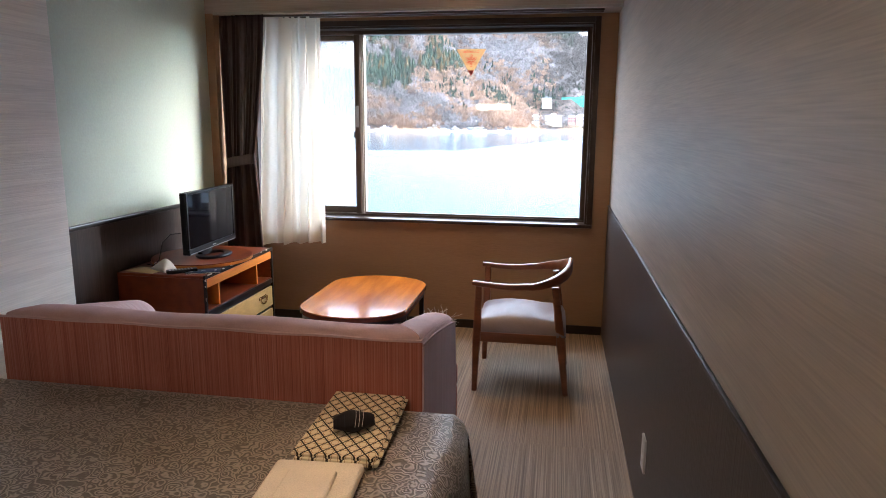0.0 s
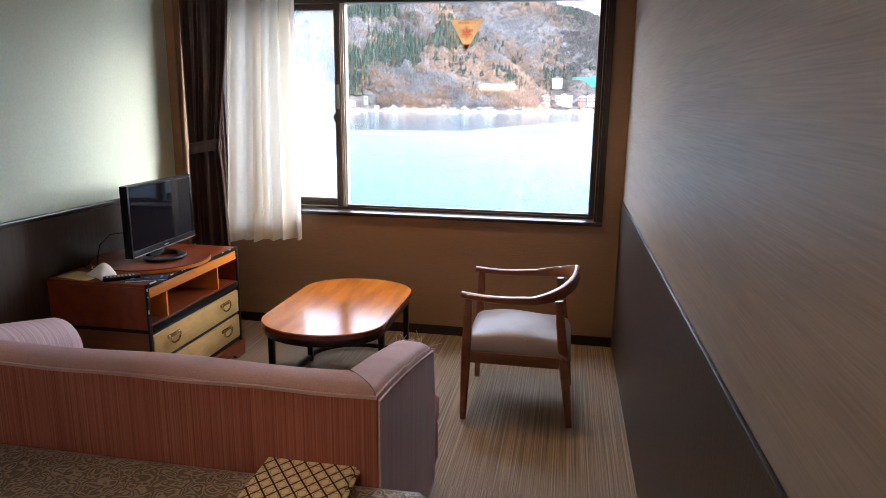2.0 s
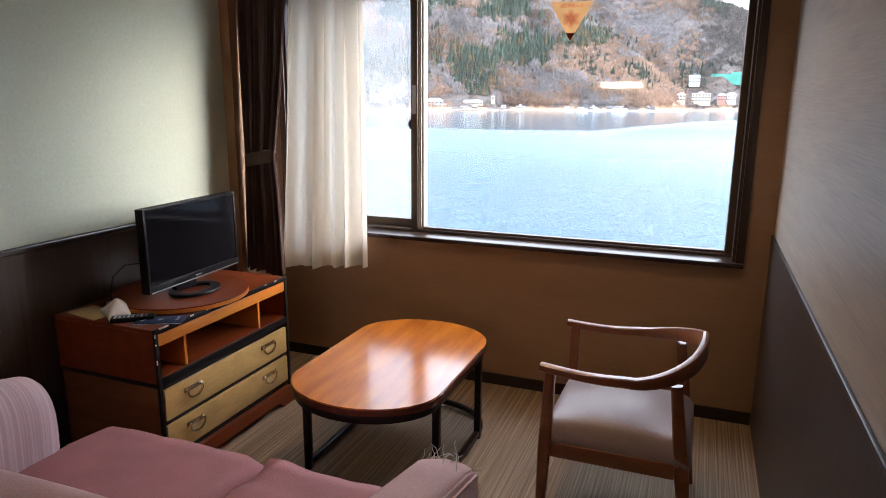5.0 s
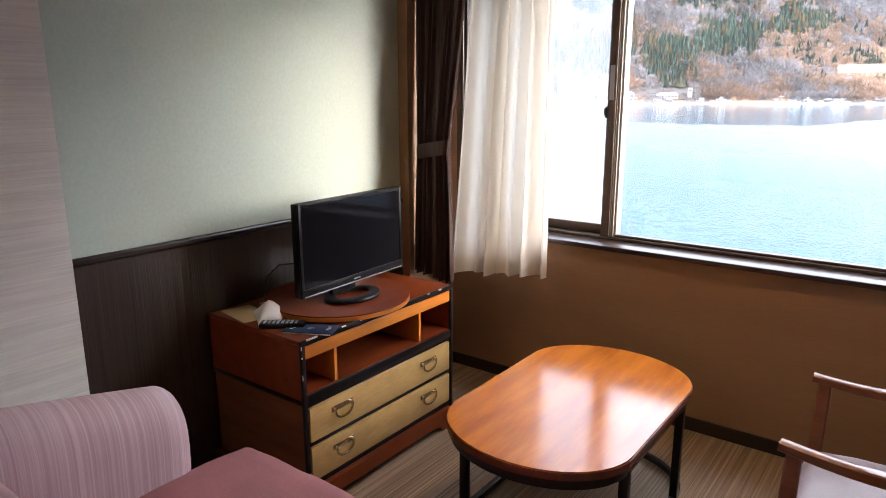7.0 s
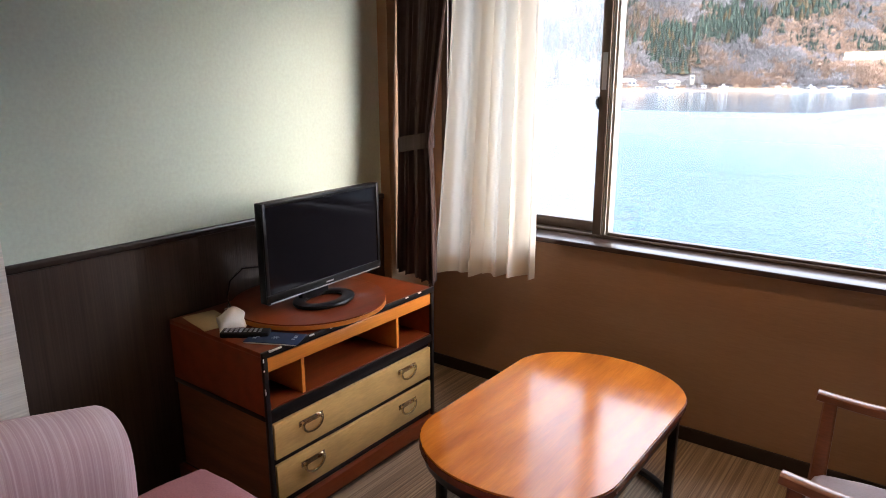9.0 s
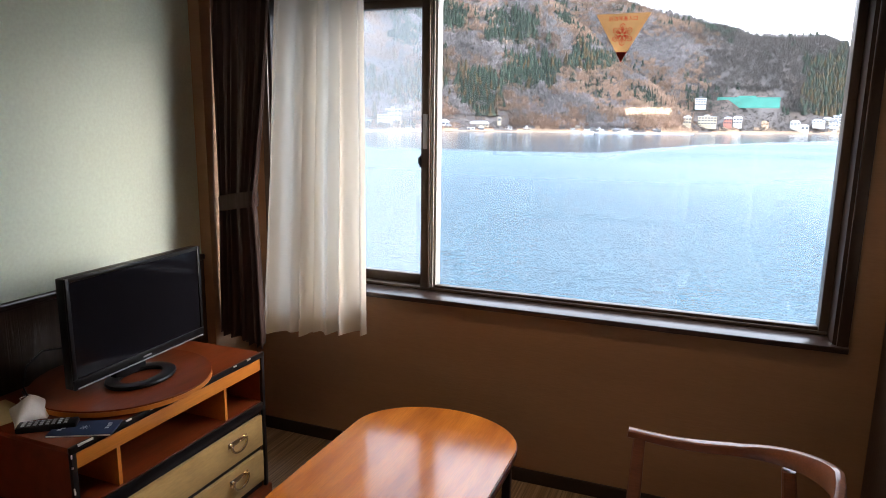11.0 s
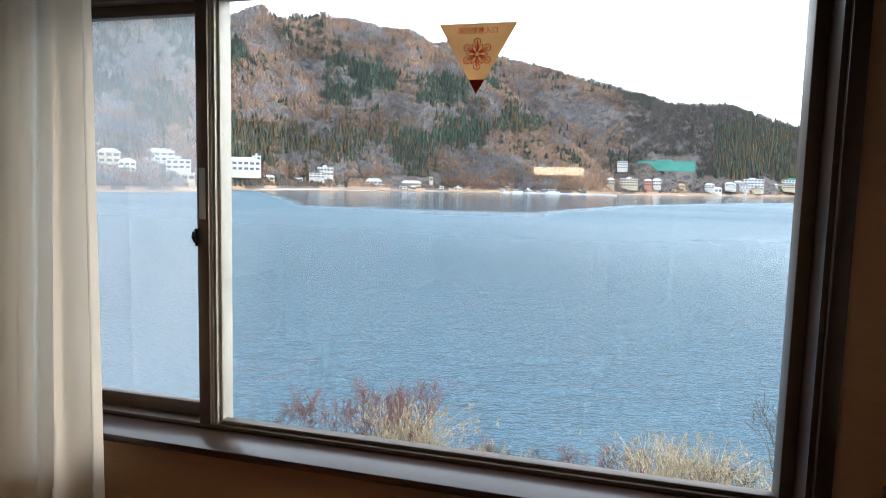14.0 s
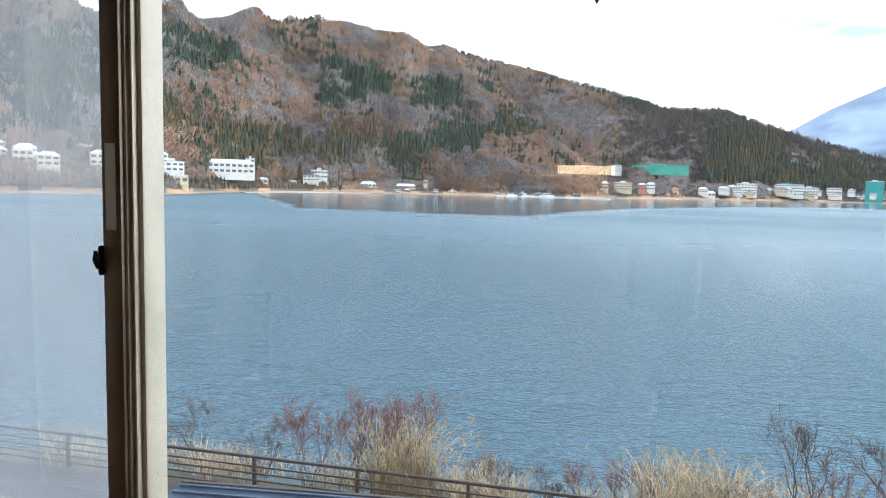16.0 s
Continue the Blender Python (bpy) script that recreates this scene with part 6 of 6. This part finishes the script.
for a, c in zip(rows, rows[1:]):
    for j in range(len(a) - 1):
        bm.faces.new((a[j], c[j], c[j + 1], a[j + 1]))
structure("ground", bm, M["bank"], "dry grassy lake bank below the window", "ground", smooth=60)
bm = bmesh.new()
for i in range(35):
    x = -40 + 2 * i
    f0, f1 = YR0 + SL * (x + 11), YR0 + SL * (x + 13)
    vs = [bm.verts.new(p) for p in ((x, YW + 1.0, ZG + 0.012), (x + 2, YW + 1.0, ZG + 0.012), (x + 2, f1 - 0.12, ZG + 0.012), (x, f0 - 0.12, ZG + 0.012))]
    bm.faces.new(vs)
structure("road", bm, M["asphalt"], "dark asphalt lane along the bank", "road")
fence = thing("guard_rail", (0, 0, 0), "dark brown steel guard rail along the bank", "fence")


def yline(x):
    return YR0 + SL * (x + 11)


fx0, fx1 = -20.2, 13.4
n_post = 15
for i in range(n_post):
    x = -11.0 + 2.42 * (i - 4)
    part("post", B(x - 0.035, x + 0.035, yline(x) - 0.035, yline(x) + 0.035, ZG - 0.1, ZG + 0.86, bevel=0.004), M["railpaint"], fence)
for z, r in ((0.84, 0.036), (0.62, 0.020), (0.46, 0.020), (0.30, 0.020), (0.14, 0.020)):
    part("rail", sweep(bmesh.new(), [(fx0, yline(fx0) - 0.05, ZG + z), (fx1, yline(fx1) - 0.05, ZG + z)], (r, r), seg=8), M["railpaint"], fence)

# lower roof below the window
rf = thing("lower_roof", (-5.4, 9.46, -3.0), "blue-grey ribbed metal roof below the window", "roof", rz=9.3)
part("sheet", B(-1.15, 6.0, -3.6, 2.6, -0.06, 0.0, bevel=0.01), M["roofblue"], rf)
for i in range(30):
    y = 2.5 - i * 0.21
    part("rib", B(-1.13, 5.98, y - 0.015, y + 0.015, 0.0, 0.03, bevel=0.005), M["roofblue"], rf)
part("fascia", B(-1.17, 6.02, 2.6, 2.66, -0.20, 0.02, bevel=0.01), M["railpaint"], rf)
for x in (-1.0, 5.8):
    part("post", B(x - 0.06, x + 0.06, 2.3, 2.42, -2.5, -0.06), M["railpaint"], rf)

R = random.Random(8)


def blades(name, spots, mat, label, cat="grass"):
    """Tapering bent blades. spots: x, y, z, height, lean."""
    V, F = [], []
    for x, y, z, h, lean in spots:
        a = R.uniform(0, 6.28)
        dx, dy = math.cos(a), math.sin(a)
        wdt = 0.005 + 0.005 * R.random()
        b0 = len(V)
        for k, (f, w) in enumerate(((0, 1.0), (0.4, 1.0), (0.75, 0.8), (1.0, 0.15))):
            cx, cy, cz = x + dx * lean * h * f ** 2, y + dy * lean * h * f ** 2, z + h * (f - 0.25 * lean * f ** 3)
            V.append((cx - dy * wdt * w, cy + dx * wdt * w, cz))
            V.append((cx + dy * wdt * w, cy - dx * wdt * w, cz))
        for k in range(3):
            F.append((b0 + 2 * k, b0 + 2 * k + 1, b0 + 2 * k + 3, b0 + 2 * k + 2))
        if h > 1.1 and R.random() < 0.5:
            # feathery seed head
            tx, ty, tz = V[-1]
            for q in range(5):
                b1 = len(V)
                ox, oy, oz = R.uniform(-0.07, 0.07), R.uniform(-0.07, 0.07), R.uniform(-0.22, 0.10)
                V.extend([(tx, ty, tz - 0.05), (tx + ox, ty + oy, tz + oz), (tx + ox * 0.6 + 0.015, ty + oy * 0.6, tz + oz * 0.5 + 0.03)])
                F.append((b1, b1 + 1, b1 + 2))
    me = bpy.data.meshes.new(name)
    me.from_pydata(V, [], F)
    me.materials.append(mat)
    return tagged(new(name, me), label, cat, kind="stuff")


def clump(cx, dy, n, r, h0, h1, lean):
    out = []
    for _ in range(n):
        a, q = R.uniform(0, 6.28), r * math.sqrt(R.random())
        x, yy = cx + q * math.cos(a), dy + 0.7 * q * math.sin(a)
        z = ZG - 0.35 * max(0, yy - 0.6) ** 1.2
        out.append((x, yline(x) + yy, z - 0.1, R.uniform(h0, h1), R.uniform(0.1, lean)))
    return out


reeds = clump(-5.6, 1.3, 700, 0.75, 0.7, 2.1, 0.9) + clump(0.7, 1.5, 800, 1.1, 0.6, 1.9, 0.9) + clump(2.6, 1.4, 500, 1.4, 0.5, 1.5, 0.9) + clump(-3.8, 1.4, 420, 1.3, 0.4, 1.2, 0.9)
for i in range(60):
    reeds += clump(R.uniform(-15, 8), R.uniform(0.3, 2.4), 60, 0.7, 0.2, 0.95, 1.0)
blades("dry_reeds", reeds, M["reed"], "tall dry straw-coloured reeds on the bank")


def shrub(name, x, dy, h, mat, label, stems, spread, depth=4, seed=1):
    """A leafless shrub: forked, tapering stems."""
    rr = random.Random(seed)
    y = yline(x) + dy
    b = thing(name, (x, y, ZG - 0.35 * max(0, dy - 0.6) ** 1.2 - 0.1), label, "shrub")
    bm_s, bm_t = bmesh.new(), bmesh.new()

    def grow(p, d, L, r, lev):
        r = max(r, 0.0045)
        q = p + d * L
        mid = (p + q) / 2 + Vector((rr.uniform(-1, 1), rr.uniform(-1, 1), 0)) * L * 0.06
        sweep(bm_s if lev < 2 else bm_t, [p, mid, q], [(r, r), (r * 0.8, r * 0.8), (r * 0.62, r * 0.62)], seg=5 if lev < 2 else 4)
        if lev < depth:
            for _ in range(rr.choice((2, 3, 3)) if lev else 3):
                nd_ = (d + Vector((rr.uniform(-1, 1), rr.uniform(-1, 1), rr.uniform(-0.1, 0.6))) * 0.55).normalized()
                grow(p + d * L * rr.uniform(0.55, 1.0), nd_, L * rr.uniform(0.55, 0.78), r * 0.6, lev + 1)
    for k in range(stems):
        a = rr.uniform(0, 6.28)
        d = Vector((math.cos(a) * spread, math.sin(a) * spread, 1)).normalized()
        grow(Vector((rr.uniform(-0.15, 0.15), rr.uniform(-0.15, 0.15), 0)), d, h * 0.42, 0.022 if h > 2 else 0.012, 0)
    part("stems", bm_s, mat, b)
    part("twigs", bm_t, mat, b)
    return b


shrub("shrub", -7.9, 1.2, 2.0, M["twig"], "leafless red-brown shrub on the bank", 5, 0.45, depth=5, seed=2)
shrub("shrub", -6.3, 1.8, 2.6, M["twig"], "tall leafless red-brown shrub", 4, 0.4, depth=5, seed=3)
shrub("shrub", -5.3, 2.0, 2.7, M["twig"], "tall leafless red-brown shrub", 4, 0.4, depth=5, seed=4)
shrub("shrub", -10.8, 1.2, 1.9, M["twigdark"], "leafless dark shrub beside the rail", 3, 0.4, seed=5)
shrub("shrub", -2.3, 1.2, 1.2, M["twigdark"], "low leafless shrub among reeds", 4, 0.5, seed=6)
shrub("shrub", -0.6, 1.6, 1.4, M["twig"], "low leafless reddish shrub", 4, 0.5, seed=7)
shrub("small_tree", 3.1, 1.5, 2.9, M["twigdark"], "crooked leafless small tree on the bank", 2, 0.25, depth=5, seed=9)
shrub("small_tree", 5.0, 1.2, 2.6, M["twigdark"], "spreading leafless small tree", 2, 0.5, depth=5, seed=12)
for i, (x, dy, h) in enumerate(((-9.3, 1.6, 1.5), (-7.1, 2.1, 2.1), (-4.2, 2.0, 1.5), (-3.2, 1.5, 1.3), (-1.4, 1.9, 1.5), (0.3, 2.1, 1.7), (1.7, 1.4, 1.4), (4.1, 1.9, 2.2), (6.2, 1.5, 2.4))):
    shrub("shrub", x, dy, h, M["twig"] if i % 3 else M["twigdark"], "low leafless reddish shrub on the bank" if i % 3 else "low leafless grey-brown shrub on the bank", 4, 0.5, depth=4, seed=30 + i)
